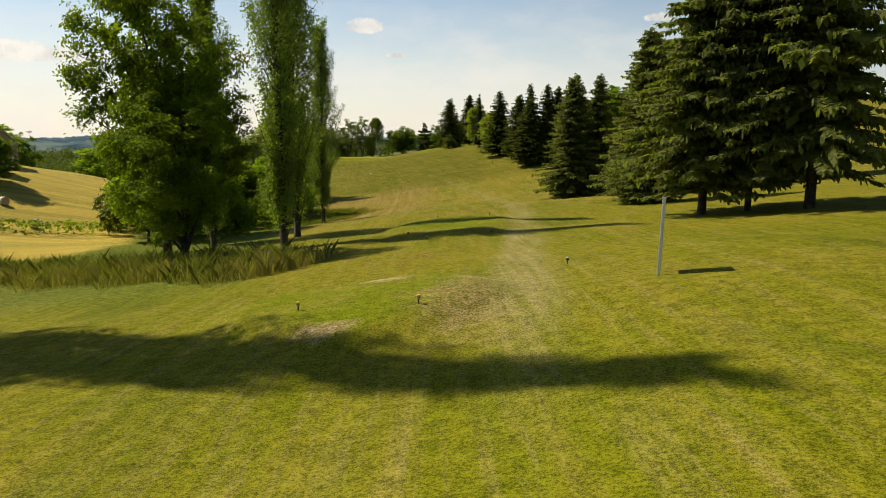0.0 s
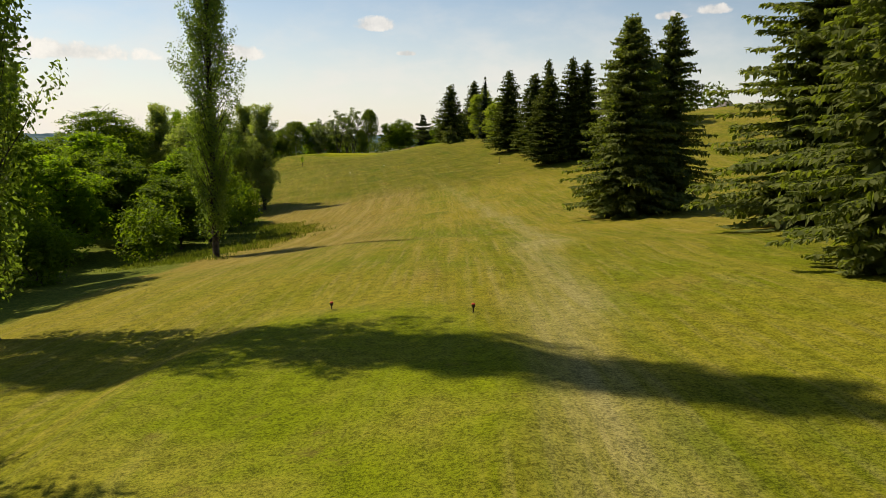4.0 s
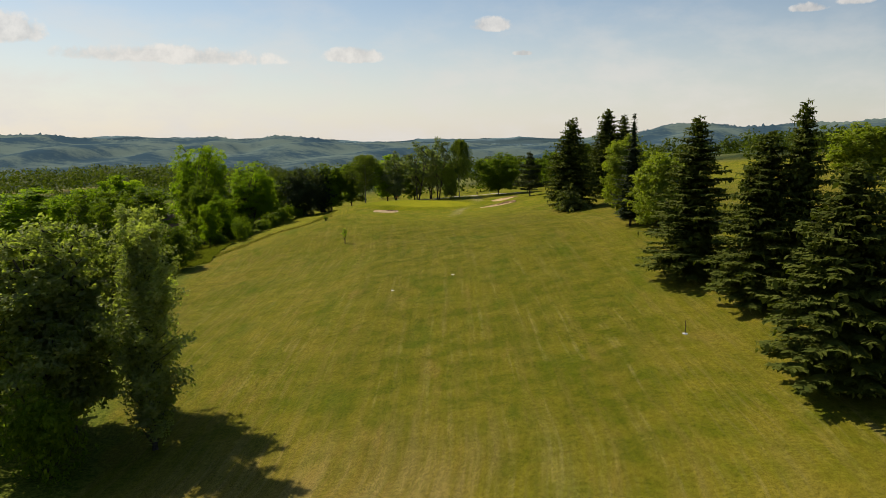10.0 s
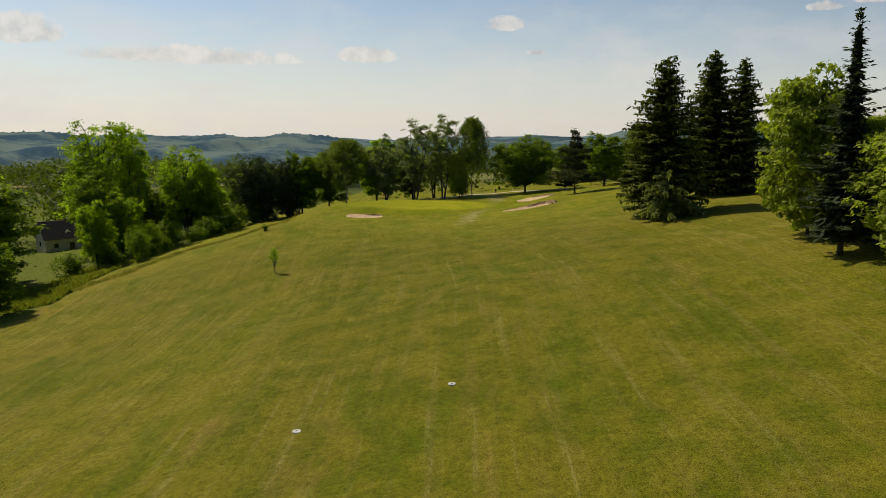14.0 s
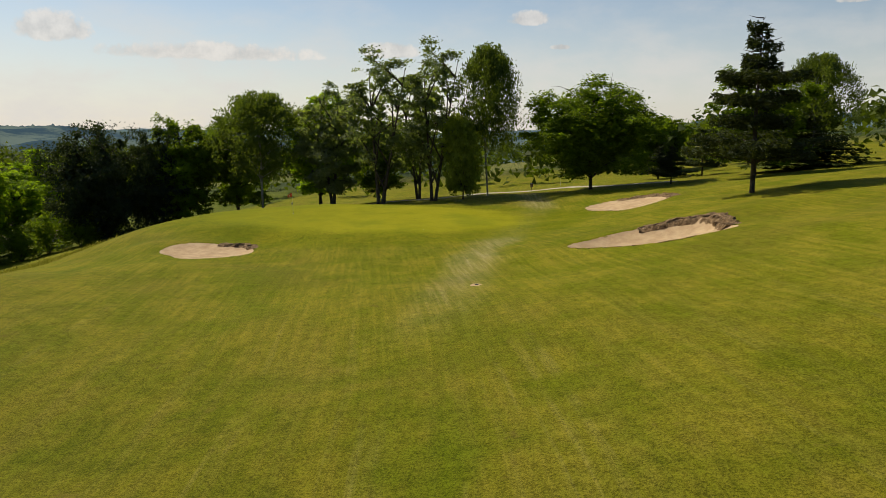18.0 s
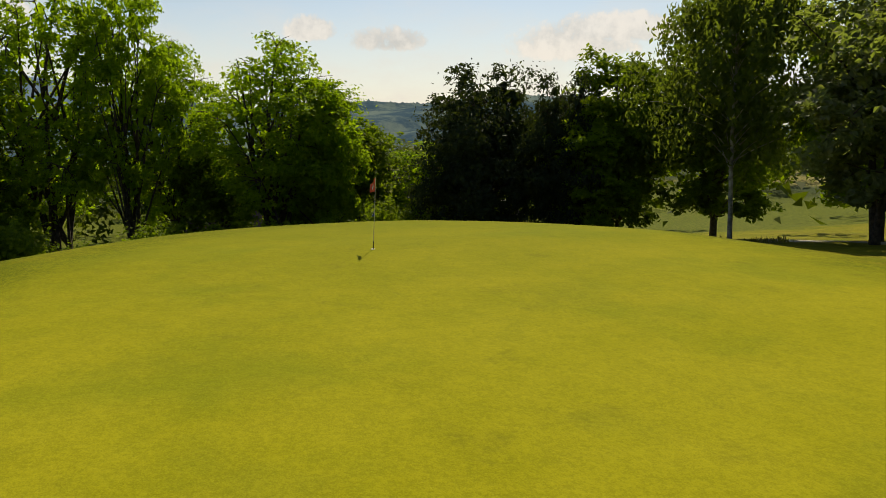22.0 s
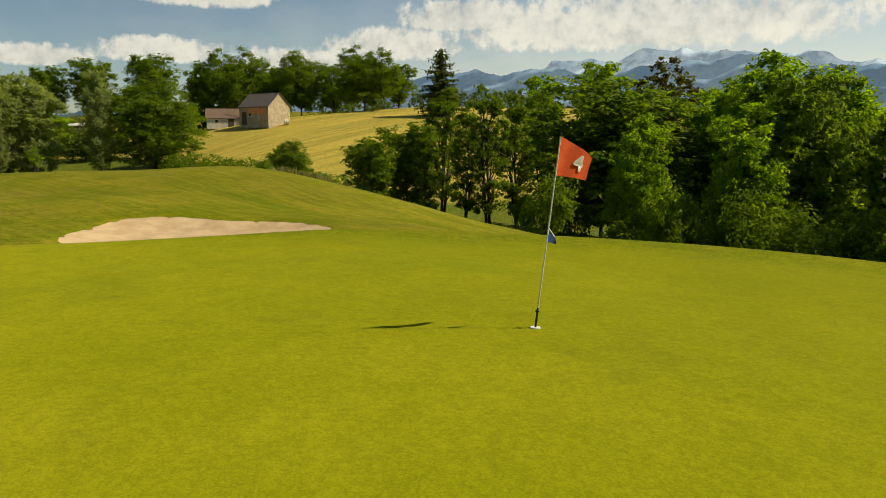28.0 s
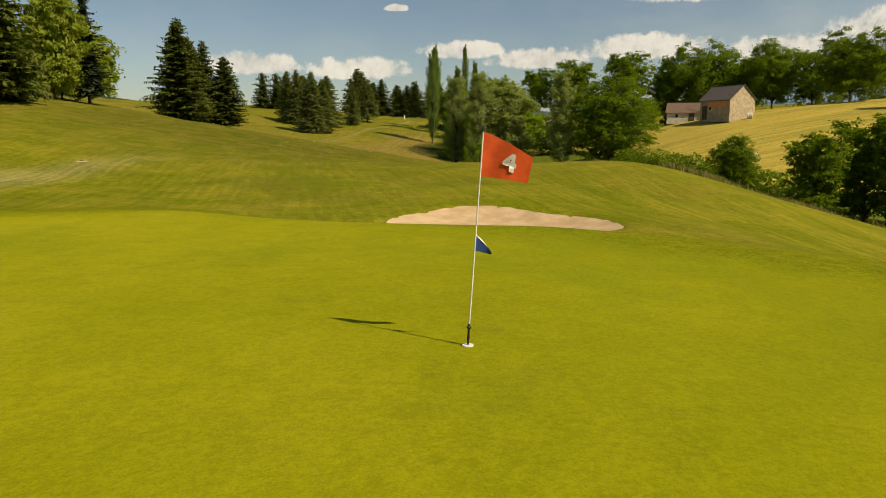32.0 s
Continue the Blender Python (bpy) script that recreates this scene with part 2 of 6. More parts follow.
LEAF = {
    "broad": foliage("leaf_broad", (0.040, 0.074, 0.006), (0.160, 0.215, 0.017), (0.096, 0.142, 0.011), trans=0.41),
    "bright": foliage("leaf_bright", (0.072, 0.128, 0.008), (0.245, 0.320, 0.022), (0.150, 0.220, 0.014), trans=0.54),
    "yellow": foliage("leaf_yellow", (0.150, 0.185, 0.022), (0.310, 0.340, 0.060), (0.140, 0.170, 0.020), trans=0.35),
    "dark": foliage("leaf_dark", (0.014, 0.026, 0.014), (0.040, 0.060, 0.030), (0.030, 0.040, 0.022), rough=0.6, trans=0.13),
    "silver": foliage("leaf_silver", (0.075, 0.095, 0.050), (0.220, 0.240, 0.160), (0.120, 0.140, 0.085), rough=0.5, trans=0.44),
    "silverdark": foliage("leaf_silver_dark", (0.044, 0.062, 0.030), (0.185, 0.205, 0.135), (0.090, 0.112, 0.062), rough=0.5, trans=0.45),
    "birch": foliage("leaf_birch", (0.044, 0.066, 0.018), (0.105, 0.13, 0.04), (0.068, 0.088, 0.028), trans=0.42),
    "poplar": foliage("leaf_poplar", (0.052, 0.086, 0.019), (0.185, 0.235, 0.070), (0.110, 0.150, 0.040), rough=0.5, trans=0.45),
    "pale": foliage("leaf_pale", (0.125, 0.145, 0.056), (0.285, 0.300, 0.140), (0.190, 0.210, 0.090), rough=0.5, trans=0.52),
    "spruce": foliage("needle_spruce", (0.034, 0.052, 0.01), (0.145, 0.16, 0.028), (0.08, 0.095, 0.016), rough=0.85, trans=0.12),
    "conif": foliage("needle_conifer", (0.050, 0.068, 0.020), (0.190, 0.200, 0.064), (0.110, 0.124, 0.038), rough=0.85, trans=0.34),
    "pine": foliage("needle_pine", (0.018, 0.030, 0.016), (0.058, 0.074, 0.034), (0.050, 0.050, 0.022), rough=0.7, trans=0.11),
    "wood": foliage("leaf_wood", (0.022, 0.040, 0.006), (0.085, 0.108, 0.018), (0.048, 0.068, 0.011), trans=0.25),
    "copper": foliage("leaf_copper", (0.030, 0.022, 0.010), (0.080, 0.062, 0.022), (0.050, 0.040, 0.015)),
}
BARK = surface("bark", (0.035, 0.027, 0.020), (0.105, 0.085, 0.065), 4, 0.95, 0.7, 0.05)
BIRCH_BARK = surface("birch_bark", (0.16, 0.15, 0.13), (0.50, 0.48, 0.43), 3, 0.9, 0.5, 0.03)
WHITE_PAINT = surface("white_paint", (0.58, 0.57, 0.53), (0.80, 0.79, 0.75), 5, 0.5, 0.1, 0.004)
SAND = surface("sand", (0.41, 0.275, 0.145), (0.55, 0.395, 0.225), 1.4, 0.95, 0.5, 0.03, fine=14)
EARTH = surface("earth", (0.13, 0.080, 0.038), (0.36, 0.235, 0.120), 4.0, 1.0, 0.9, 0.1)


# ---- the lie of the land ----
# cross-sections of the hole: height at these x, from south of the tee to beyond the green
ACROSS = [-160, -100, -60, -30, 0, 25, 60, 140]
SECTIONS = {
    -60: (4, 2, -1, -4, -2.5, -1, 2, 8),
    25: (-4, -7, -9, -8.5, -5.4, -3.2, 0, 6),
    62: (-7, -10, -12, -11.3, -7.9, -5.6, -2, 6),
    92: (-4, -9.3, -14.3, -13.2, -9.2, -7.6, -3.5, 5.5),
    115: (-2, -9, -16, -15, -11.3, -9.3, -5, 5),
    155: (0, -6.4, -15.5, -16.8, -12.9, -9.5, -5, 5),
    195: (-3, -9.6, -18, -17.2, -11.8, -7.8, -1.5, 8),
    235: (-8, -15.0, -18, -14, -9.2, -4.8, 2, 11),
    280: (-23, -21, -16.3, -11.9, -6.3, -2.2, 3, 12),
    320: (-25, -21, -12, -10.5, -5.7, -2, 3, 12),
    356: (-27, -20.3, -12.6, -10.9, -5.4, -3, 2, 10),
    400: (-27, -19.5, -13.7, -10.8, -8, -5, 0, 8),
    460: (-24, -20, -17, -13.5, -10.5, -7.5, -3, 5),
}
AX, AY = np.array(ACROSS, float), np.array(sorted(SECTIONS), float)
AZ = np.array([SECTIONS[int(y)] for y in AY], float)
GX, GY = np.gradient(AZ, AX, axis=1), np.gradient(AZ, AY, axis=0)
GXY = np.gradient(GX, AY, axis=0)


def sstep(v, lo, hi):
    s = np.clip((v - lo) / (hi - lo), 0, 1)
    return s * s * (3 - 2 * s)


def herm(a, b, ma, mb, h, s):
    return (2 * s**3 - 3 * s**2 + 1) * a + (s**3 - 2 * s**2 + s) * h * ma + (3 * s**2 - 2 * s**3) * b + (s**3 - s**2) * h * mb


def waves(x, y, size, seed):
    """A smooth, uneven sum of waves, about -1 to 1."""
    r = np.random.RandomState(seed)
    z = 0
    for _ in range(7):
        a, k, p = r.uniform(0, 2 * np.pi), r.uniform(0.6, 1.6) * 2 * np.pi / size, r.uniform(0, 6.28)
        z = z + np.sin((x * np.cos(a) + y * np.sin(a)) * k + p)
    return z / 4


GREEN = (-46.5, 369.6, 18.5, 13.2)


def oval(x, y, cx, cy, rx, ry, turn=0.0, wob=0.12, seed=3):
    """0 in the middle, 1 on the uneven outline of an oval."""
    c, s = math.cos(turn), math.sin(turn)
    u, v = ((x - cx) * c + (y - cy) * s) / rx, (-(x - cx) * s + (y - cy) * c) / ry
    a = np.arctan2(v, u)
    return np.hypot(u, v) / (1 + wob * (np.sin(2 * a + seed) * 0.6 + np.sin(3 * a + 2 * seed) * 0.5 + np.sin(5 * a + seed * 3) * 0.3))


# x, y, half length, half width, turn, depth, seed
BUNKERS = [(-51.7, 350.9, 3.85, 3.8, 0.10, 0.34, 3), (-17.0, 345.4, 5.3, 3.2, -0.25, 0.7, 5), (-17.8, 372.5, 4.8, 3.6, -0.9, 0.35, 8)]


def land(x, y):
    """The ground's height, without the bunkers."""
    x, y = np.asarray(x, float), np.asarray(y, float)
    xc, yc = np.clip(x, AX[0], AX[-1]), np.clip(y, AY[0], AY[-1])
    ix, iy = np.clip(np.searchsorted(AX, xc) - 1, 0, len(AX) - 2), np.clip(np.searchsorted(AY, yc) - 1, 0, len(AY) - 2)
    hx, hy = AX[ix + 1] - AX[ix], AY[iy + 1] - AY[iy]
    sx, sy = (xc - AX[ix]) / hx, (yc - AY[iy]) / hy

    def row(A, G, r):
        return herm(A[r, ix], A[r, ix + 1], G[r, ix], G[r, ix + 1], hx, sx)

    z = herm(row(AZ, GX, iy), row(AZ, GX, iy + 1), row(GY, GXY, iy), row(GY, GXY, iy + 1), hy, sy)
    # the green's plateau
    g = oval(x, y, *GREEN, turn=0.1, wob=0.06)
    level = -10.68 - 0.055 * np.clip(-53 - x, 0, 30) - 0.02 * np.clip(y - 374, 0, 20)
    z = z + (level - z) * (1 - sstep(g, 0.85, 1.75))
    # the shelf in front of the green, by the bunker
    z = z + (-11.62 - z) * (1 - sstep(oval(x, y, -52.0, 351.2, 7.5, 5.5, wob=0.05), 0.75, 1.6))
    # teeing grounds
    for cx, cy, rx, ry, h in ((-2.8, 23.6, 4.5, 5.0, 0.36), (0.8, 62, 5.5, 11, 0.40)):
        z = z + h * (1 - sstep(oval(x, y, cx, cy, rx, ry), 0.82, 1.18))
    # the dip before the tee and the swell beside it
    z = z - 0.34 * np.exp(-(((x + 0.5) / 5.5) ** 2 + ((y - 12.5) / 5.5) ** 2))
    z = z + 0.60 * np.exp(-(((x - 9.5) / 7.5) ** 2 + ((y - 19) / 15) ** 2))
    # turfed rises behind the bunkers
    z = z + 1.15 * np.exp(-(((x + 59.5) / 8.5) ** 2 + ((y - 330.5) / 9) ** 2))
    z = z + 0.45 * np.exp(-(((x + 14.5) / 5) ** 2 + ((y - 349.2) / 2.6) ** 2))
    near = np.exp(-((np.maximum(np.abs(x + 30) - 60, 0) / 60) ** 2))
    z = z + 0.16 * waves(x, y, 14, 1) * near * sstep(g, 0.9, 1.4) + 0.5 * waves(x, y, 60, 2) * (1 - near)
    # beyond: the valley, and woods and fields rising again
    far = np.hypot(np.maximum(np.abs(x - xc), 0), np.maximum(np.abs(y - yc), 0))
    west = sstep(-x, 120, 400)
    north = sstep(y, 440, 800)
    east = sstep(x, 100, 400)
    z = z - 22 * north * (1 - 0.9 * east) * sstep(far, 0, 350) + 26 * east * sstep(far, 0, 500)
    z = z + far / (far + 900) * 40 * waves(x, y, 900, 5) + 10 * sstep(far, 60, 600) * waves(x, y, 320, 6)
    return z - sstep(far, 300, 1100) * 75


def ground_z(x, y):
    z = land(x, y)
    for cx, cy, rx, ry, turn, deep, seed in BUNKERS:
        z = z - (deep + 0.30) * (1 - sstep(oval(x, y, cx, cy, rx, ry, turn, 0.16, seed), 0.72, 1.04))
    return z


def gz(x, y):
    return float(land(np.array([x]), np.array([y]))[0])


def spread(a, b, fine, outer, grow=1.13, zones=()):
    """Grid lines: close together from a to b (closer in the zones), then ever wider out to +-outer."""
    v, p = [], a
    while p < b:
        v.append(p)
        step = fine
        for lo, hi, d in zones:
            if lo <= p < hi:
                step = d
        p += step
    d = fine
    lo, hi = [v[0]], [v[-1]]
    while hi[-1] < outer:
        d *= grow
        hi.append(hi[-1] + d)
    d = fine
    while lo[-1] > -outer:
        d *= grow
        lo.append(lo[-1] - d)
    return np.array(lo[:0:-1] + v + hi[1:])


def centre(y):
    return np.interp(y, [0, 120, 190, 240, 280, 320, 360, 400], [0, 0, -2, -10, -17, -27, -40, -46])


def mesh_of(name, verts, faces, mats, smooth_shade=True):
    """A mesh from arrays: verts (n, 3), faces (m, k) of one size k."""
    verts, faces = np.asarray(verts, np.float32), np.asarray(faces, np.int32)
    me = bpy.data.meshes.new(name)
    k = faces.shape[1]
    me.vertices.add(len(verts)), me.loops.add(faces.size), me.polygons.add(len(faces))
    me.vertices.foreach_set("co", verts.ravel())
    me.loops.foreach_set("vertex_index", faces.ravel())
    me.polygons.foreach_set("loop_start", np.arange(0, faces.size, k, dtype=np.int32))
    me.polygons.foreach_set("use_smooth", np.full(len(faces), smooth_shade))
    for m in mats if isinstance(mats, (list, tuple)) else [mats]:
        me.materials.append(m)
    me.update()
    me.validate()
    return me


gx = spread(-100, 60, 1.6, 4600, zones=((-66, 5, 0.55),))
gy = spread(0, 420, 1.6, 4600, zones=((15, 31, 0.5), (340, 386, 0.5)))
X, Y = np.meshgrid(gx, gy)
Zg = ground_z(X, Y)
nx, ny = len(gx), len(gy)
idx = np.arange(nx * ny).reshape(ny, nx)
quads = np.stack([idx[:-1, :-1], idx[:-1, 1:], idx[1:, 1:], idx[1:, :-1]], -1).reshape(-1, 4)


def along(x, y, pts):
    """The distance from a line of points."""
    best = np.full(x.shape, 1e9)
    for (ax, ay), (bx, by) in zip(pts, pts[1:]):
        dx, dy = bx - ax, by - ay
        s = np.clip(((x - ax) * dx + (y - ay) * dy) / (dx * dx + dy * dy), 0, 1)
        best = np.minimum(best, np.hypot(x - ax - s * dx, y - ay - s * dy))
    return best


TRACK = [(1, -20), (1.5, 12), (3, 28), (6, 55), (8.5, 80), (10, 107), (9.5, 125), (7, 151), (4, 175), (0, 200), (-6, 225)]
lane = X - centre(Y)
g_green = oval(X, Y, -45.6, 369.5, 18.6, 11.7, turn=-0.18, wob=0.06)
m_green = 1 - sstep(g_green + 0.03 * waves(X, Y, 5, 41), 0.86, 1.12)
m_collar = (1 - sstep(g_green, 1.22, 1.5))
half = np.interp(Y, [0, 150, 185, 215, 260, 330, 360], [6, 6, 12, 19, 21, 19, 15])
m_fair = (1 - 0.35 * sstep(np.abs(lane + 3 * waves(X, Y, 60, 11)), half - 2.5, half + 2.5)) * sstep(Y, 172, 190) * (1 - sstep(np.maximum(-X - 60, X - 40), 0, 30))
m_track = 1 - sstep(along(X, Y, TRACK) + 0.25 * waves(X, Y, 9, 21), 0.45, 1.5)
m_track = m_track * np.interp(Y, [-20, -10, 20, 130, 170, 200], [0.0, 0.0, 1.0, 0.8, 0.4, 0.0]) * sstep(Y, 8, 26)
tee = np.minimum(oval(X, Y, -2.8, 23.6, 4.3, 4.8), oval(X, Y, 0.8, 62, 5.0, 10.3))
m_tee = 1 - sstep(tee, 0.8, 1.0)
ragged_rim = 0.22 * waves(X, Y, 1.8, 71)
m_bare = np.maximum.reduce([1 - sstep(oval(X, Y, cx, cy, rx, ry, tn) + ragged_rim, 0.55, 1.15) for cx, cy, rx, ry, tn in ((-3.2, 19.0, 0.85, 0.55, 0.0), (-2.3, 27.1, 1.6, 0.55, -0.7), (1.2, 24.6, 0.8, 0.5, 0.0))])
m_trodden = 1 - sstep(oval(X, Y, 0.7, 21.2, 1.5, 3.6, -0.12) + 1.5 * ragged_rim, 0.5, 1.25)
left_edge = np.interp(Y, [0, 35, 60, 115, 140, 165, 200, 240, 283, 334, 400], [-40, -9, -16, -20, -17, -26, -42, -64, -79, -91, -100])
m_wild = sstep(left_edge - X + 1.5 * waves(X, Y, 12, 31), -1.0, 1.0) * sstep(Y, 30, 40)
m_hay = sstep(-X - np.interp(Y, [0, 100, 150, 200, 260, 300], [30, 42, 62, 76, 92, 150]), 0, 4) * (1 - sstep(-X, 210, 240)) * (1 - sstep(Y, 262, 275)) * sstep(Y, 20, 60)
TROLLEY = [(-27.5, 326), (-28.3, 338), (-28.6, 350), (-28.0, 360), (-27.6, 370), (-27.0, 379), (-30.2, 397)]
m_trolley = (1 - sstep(along(X, Y, TROLLEY) + 0.5 * waves(X, Y, 6, 51), 0.3, 2.6)) * sstep(Y, 322, 345)
m_dry = sstep(-X + 2 * waves(X, Y, 14, 61), -1, 7) * (1 - sstep(-X, 28, 40)) * sstep(Y, 80, 112) * (1 - sstep(Y + 4 * waves(X, Y, 20, 62), 178, 206))
m_dry = np.maximum(m_dry, 1 - sstep(along(X, Y, [(-104, 294), (-92, 289.5), (-78, 285)]) + 0.5 * waves(X, Y, 6, 63), 1.0, 2.2))
far = np.maximum(np.maximum(np.abs(X + 30) - 190, np.abs(Y - 200) - 280), 0)
m_far = sstep(far, 0, 60)

ground_me = mesh_of("ground", np.stack([X, Y, Zg], -1).reshape(-1, 3), quads, [])
for key, v in (("bare", m_bare), ("trodden", m_trodden), ("trolley", m_trolley), ("dry", m_dry), ("green", m_green), ("collar", m_collar), ("fair", m_fair), ("track", m_track), ("teeing", m_tee), ("wild", m_wild), ("hay", m_hay), ("far", m_far), ("lane", lane), ("near_green", sstep(Y, 295, 345) * (1 - m_far))):
    at = ground_me.attributes.new(key, "FLOAT", "POINT")
    at.data.foreach_set("value", v.astype(np.float32).ravel())


def turf():
    n = Nodes("turf")
    p = n.coords()
    sp = n.t.nodes.new("ShaderNodeSeparateXYZ")
    n.t.links.new(p, sp.inputs[0])
    ln = n.attr("lane")
    streak = n.noise(n.combine(n.math("MULTIPLY", ln, 0.9), n.math("MULTIPLY", sp.outputs[1], 0.035)), 1.0, 4, 0.65)
    fine_streak = n.noise(n.combine(n.math("MULTIPLY", ln, 3.2), n.math("MULTIPLY", sp.outputs[1], 0.16)), 1.0, 3, 0.6)
    big, mid, small, tiny = n.noise(p, 0.05, 4), n.noise(p, 0.33, 5, 0.6), n.noise(p, 2.6, 4, 0.65), n.noise(p, 14, 3, 0.7)
    lush, dry, straw = (0.106, 0.122, 0.005), (0.188, 0.154, 0.016), (0.235, 0.205, 0.078)
    base = n.mix(n.step(n.math("ADD", n.math("MULTIPLY", big, 0.6), n.math("MULTIPLY", mid, 0.4)), 0.36, 0.64), lush, dry)
    base = n.mix(n.math("MULTIPLY", n.step(streak, 0.42, 0.68), 0.6), base, (0.215, 0.168, 0.028))
    base = n.mix(n.math("MULTIPLY", n.step(fine_streak, 0.48, 0.70), 0.50), base, (0.245, 0.192, 0.064))
    base = n.mix(n.math("MULTIPLY", n.step(sp.outputs[1], 100.0, 55.0), n.math("MULTIPLY_ADD", mid, 0.4, 0.15)), base, n.mix(n.step(small, 0.3, 0.7), (0.105, 0.125, 0.003), (0.155, 0.158, 0.006)))
    fair = n.mix(n.step(mid, 0.35, 0.65), (0.074, 0.084, 0.005), (0.126, 0.114, 0.010))
    fair = n.mix(n.math("MULTIPLY", n.step(streak, 0.45, 0.72), 0.45), fair, (0.140, 0.112, 0.026))
    col = n.mix(n.math("MULTIPLY", n.attr("fair"), 0.9), base, fair)
    patch = n.noise(n.combine(n.math("MULTIPLY", ln, 0.16), n.math("MULTIPLY", sp.outputs[1], 0.055)), 1.0, 5, 0.6)
    col = n.mix(n.math("MULTIPLY", n.step(patch, 0.54, 0.68), 0.55), col, (0.060, 0.088, 0.004))
    worn = n.noise(n.combine(n.math("MULTIPLY", ln, 0.22), n.math("ADD", n.math("MULTIPLY", sp.outputs[1], 0.06), 40.0)), 1.0, 6, 0.68)
    col = n.mix(n.math("MULTIPLY", n.step(worn, 0.56, 0.72), 0.58), col, (0.190, 0.134, 0.030))
    wheel = n.noise(n.combine(n.math("MULTIPLY", ln, 1.3), n.math("MULTIPLY", sp.outputs[1], 0.030)), 1.0, 4, 0.7)
    col = n.mix(n.math("MULTIPLY", n.math("MULTIPLY", n.step(wheel, 0.52, 0.74), n.step(mid, 0.35, 0.6)), 0.38), col, (0.270, 0.225, 0.085))
    col = n.mix(n.math("MULTIPLY", n.step(wheel, 0.48, 0.28), 0.34), col, (0.055, 0.066, 0.004))
    col = n.mix(n.math("MULTIPLY", n.attr("dry"), n.math("MULTIPLY_ADD", n.step(fine_streak, 0.35, 0.65), 0.35, 0.45)), col, n.mix(n.step(streak, 0.4, 0.65), (0.190, 0.132, 0.030), (0.245, 0.180, 0.062)))
    col = n.mix(n.math("MULTIPLY", n.attr("near_green"), 0.8), col, n.mix(1.0, n.mix(n.step(mid, 0.35, 0.65), (0.138, 0.156, 0.006), (0.200, 0.188, 0.014)), n.mix(n.step(fine_streak, 0.38, 0.66), (0.84, 0.88, 0.8), (1.20, 1.12, 1.25)), "MULTIPLY"))
    col = n.mix(n.math("MULTIPLY", n.math("MULTIPLY", n.attr("near_green"), n.step(patch, 0.52, 0.68)), 0.5), col, (0.085, 0.120, 0.003))
    col = n.mix(n.math("MULTIPLY", n.math("MULTIPLY", n.attr("near_green"), n.step(n.noise(p, 0.11, 6, 0.68), 0.47, 0.66)), 0.35), col, (0.132, 0.110, 0.018))
    col = n.mix(n.math("MULTIPLY", n.attr("trolley"), n.math("MULTIPLY_ADD", n.step(fine_streak, 0.40, 0.70), 0.45, 0.25)), col, (0.310, 0.265, 0.130))
    col = n.mix(n.math("MULTIPLY", n.attr("teeing"), 0.75), col, n.mix(n.step(mid, 0.40, 0.75), (0.112, 0.142, 0.003), (0.175, 0.165, 0.022)))
    col = n.mix(n.math("MULTIPLY", n.attr("trodden"), n.math("MULTIPLY_ADD", n.step(small, 0.35, 0.65), 0.45, 0.30)), col, n.mix(n.step(tiny, 0.3, 0.7), (0.150, 0.105, 0.040), (0.270, 0.205, 0.100)))
    col = n.mix(n.math("MULTIPLY", n.attr("bare"), n.math("MULTIPLY_ADD", n.step(small, 0.32, 0.55), 0.55, 0.35)), col, n.mix(n.step(tiny, 0.3, 0.7), (0.29, 0.205, 0.105), (0.44, 0.33, 0.19)))
    col = n.mix(n.math("MULTIPLY", n.attr("track"), n.step(n.math("ADD", n.math("MULTIPLY", fine_streak, 0.7), n.math("MULTIPLY", mid, 0.3)), 0.22, 0.62)), col, straw)
    col = n.mix(n.math("MULTIPLY", n.attr("collar"), 0.75), col, n.mix(n.step(mid, 0.35, 0.7), (0.118, 0.140, 0.003), (0.172, 0.172, 0.005)))
    # the green's colour turns paler and yellower towards +x
    east_tone = n.step(n.math("ADD", sp.outputs[0], n.math("MULTIPLY", mid, 6.0)), -66.0, -34.0)
    gcol = n.mix(n.step(mid, 0.25, 0.75), n.mix(east_tone, (0.146, 0.164, 0.006), (0.240, 0.237, 0.008)), n.mix(east_tone, (0.182, 0.190, 0.006), (0.286, 0.272, 0.013)))
    gcol = n.mix(n.math("MULTIPLY", n.step(n.noise(p, 0.5, 5, 0.6), 0.50, 0.78), 0.3), gcol, (0.150, 0.172, 0.012))
    gcol = n.mix(n.math("MULTIPLY", n.step(n.noise(p, 0.16, 4, 0.6), 0.48, 0.66), 0.40), gcol, (0.125, 0.168, 0.008))
    gcol = n.mix(n.math("MULTIPLY", n.step(n.noise(p, 0.62, 6, 0.7), 0.56, 0.74), 0.42), gcol, (0.118, 0.112, 0.012))
    col = n.mix(n.attr("green"), col, gcol)
    col = n.mix(n.attr("wild"), col, n.mix(n.step(small, 0.3, 0.7), (0.065, 0.092, 0.008), (0.125, 0.138, 0.020)))
    hay_rows = n.noise(n.combine(n.math("MULTIPLY", n.math("ADD", sp.outputs[1], n.math("MULTIPLY", sp.outputs[0], -0.35)), 0.35), n.math("MULTIPLY", sp.outputs[0], 0.01)), 1.0, 3)
    col = n.mix(n.attr("hay"), col, n.mix(n.step(hay_rows, 0.4, 0.62), (0.40, 0.300, 0.060), (0.27, 0.225, 0.045)))
    woods = n.mix(n.step(n.noise(p, 0.012, 5, 0.6), 0.46, 0.56), (0.035, 0.052, 0.020), n.mix(n.step(n.noise(p, 0.004, 3), 0.4, 0.6), (0.11, 0.13, 0.035), (0.24, 0.20, 0.07)))
    col = n.mix(n.attr("far"), col, woods)
    hair = n.noise(p, 46, 2, 0.8)
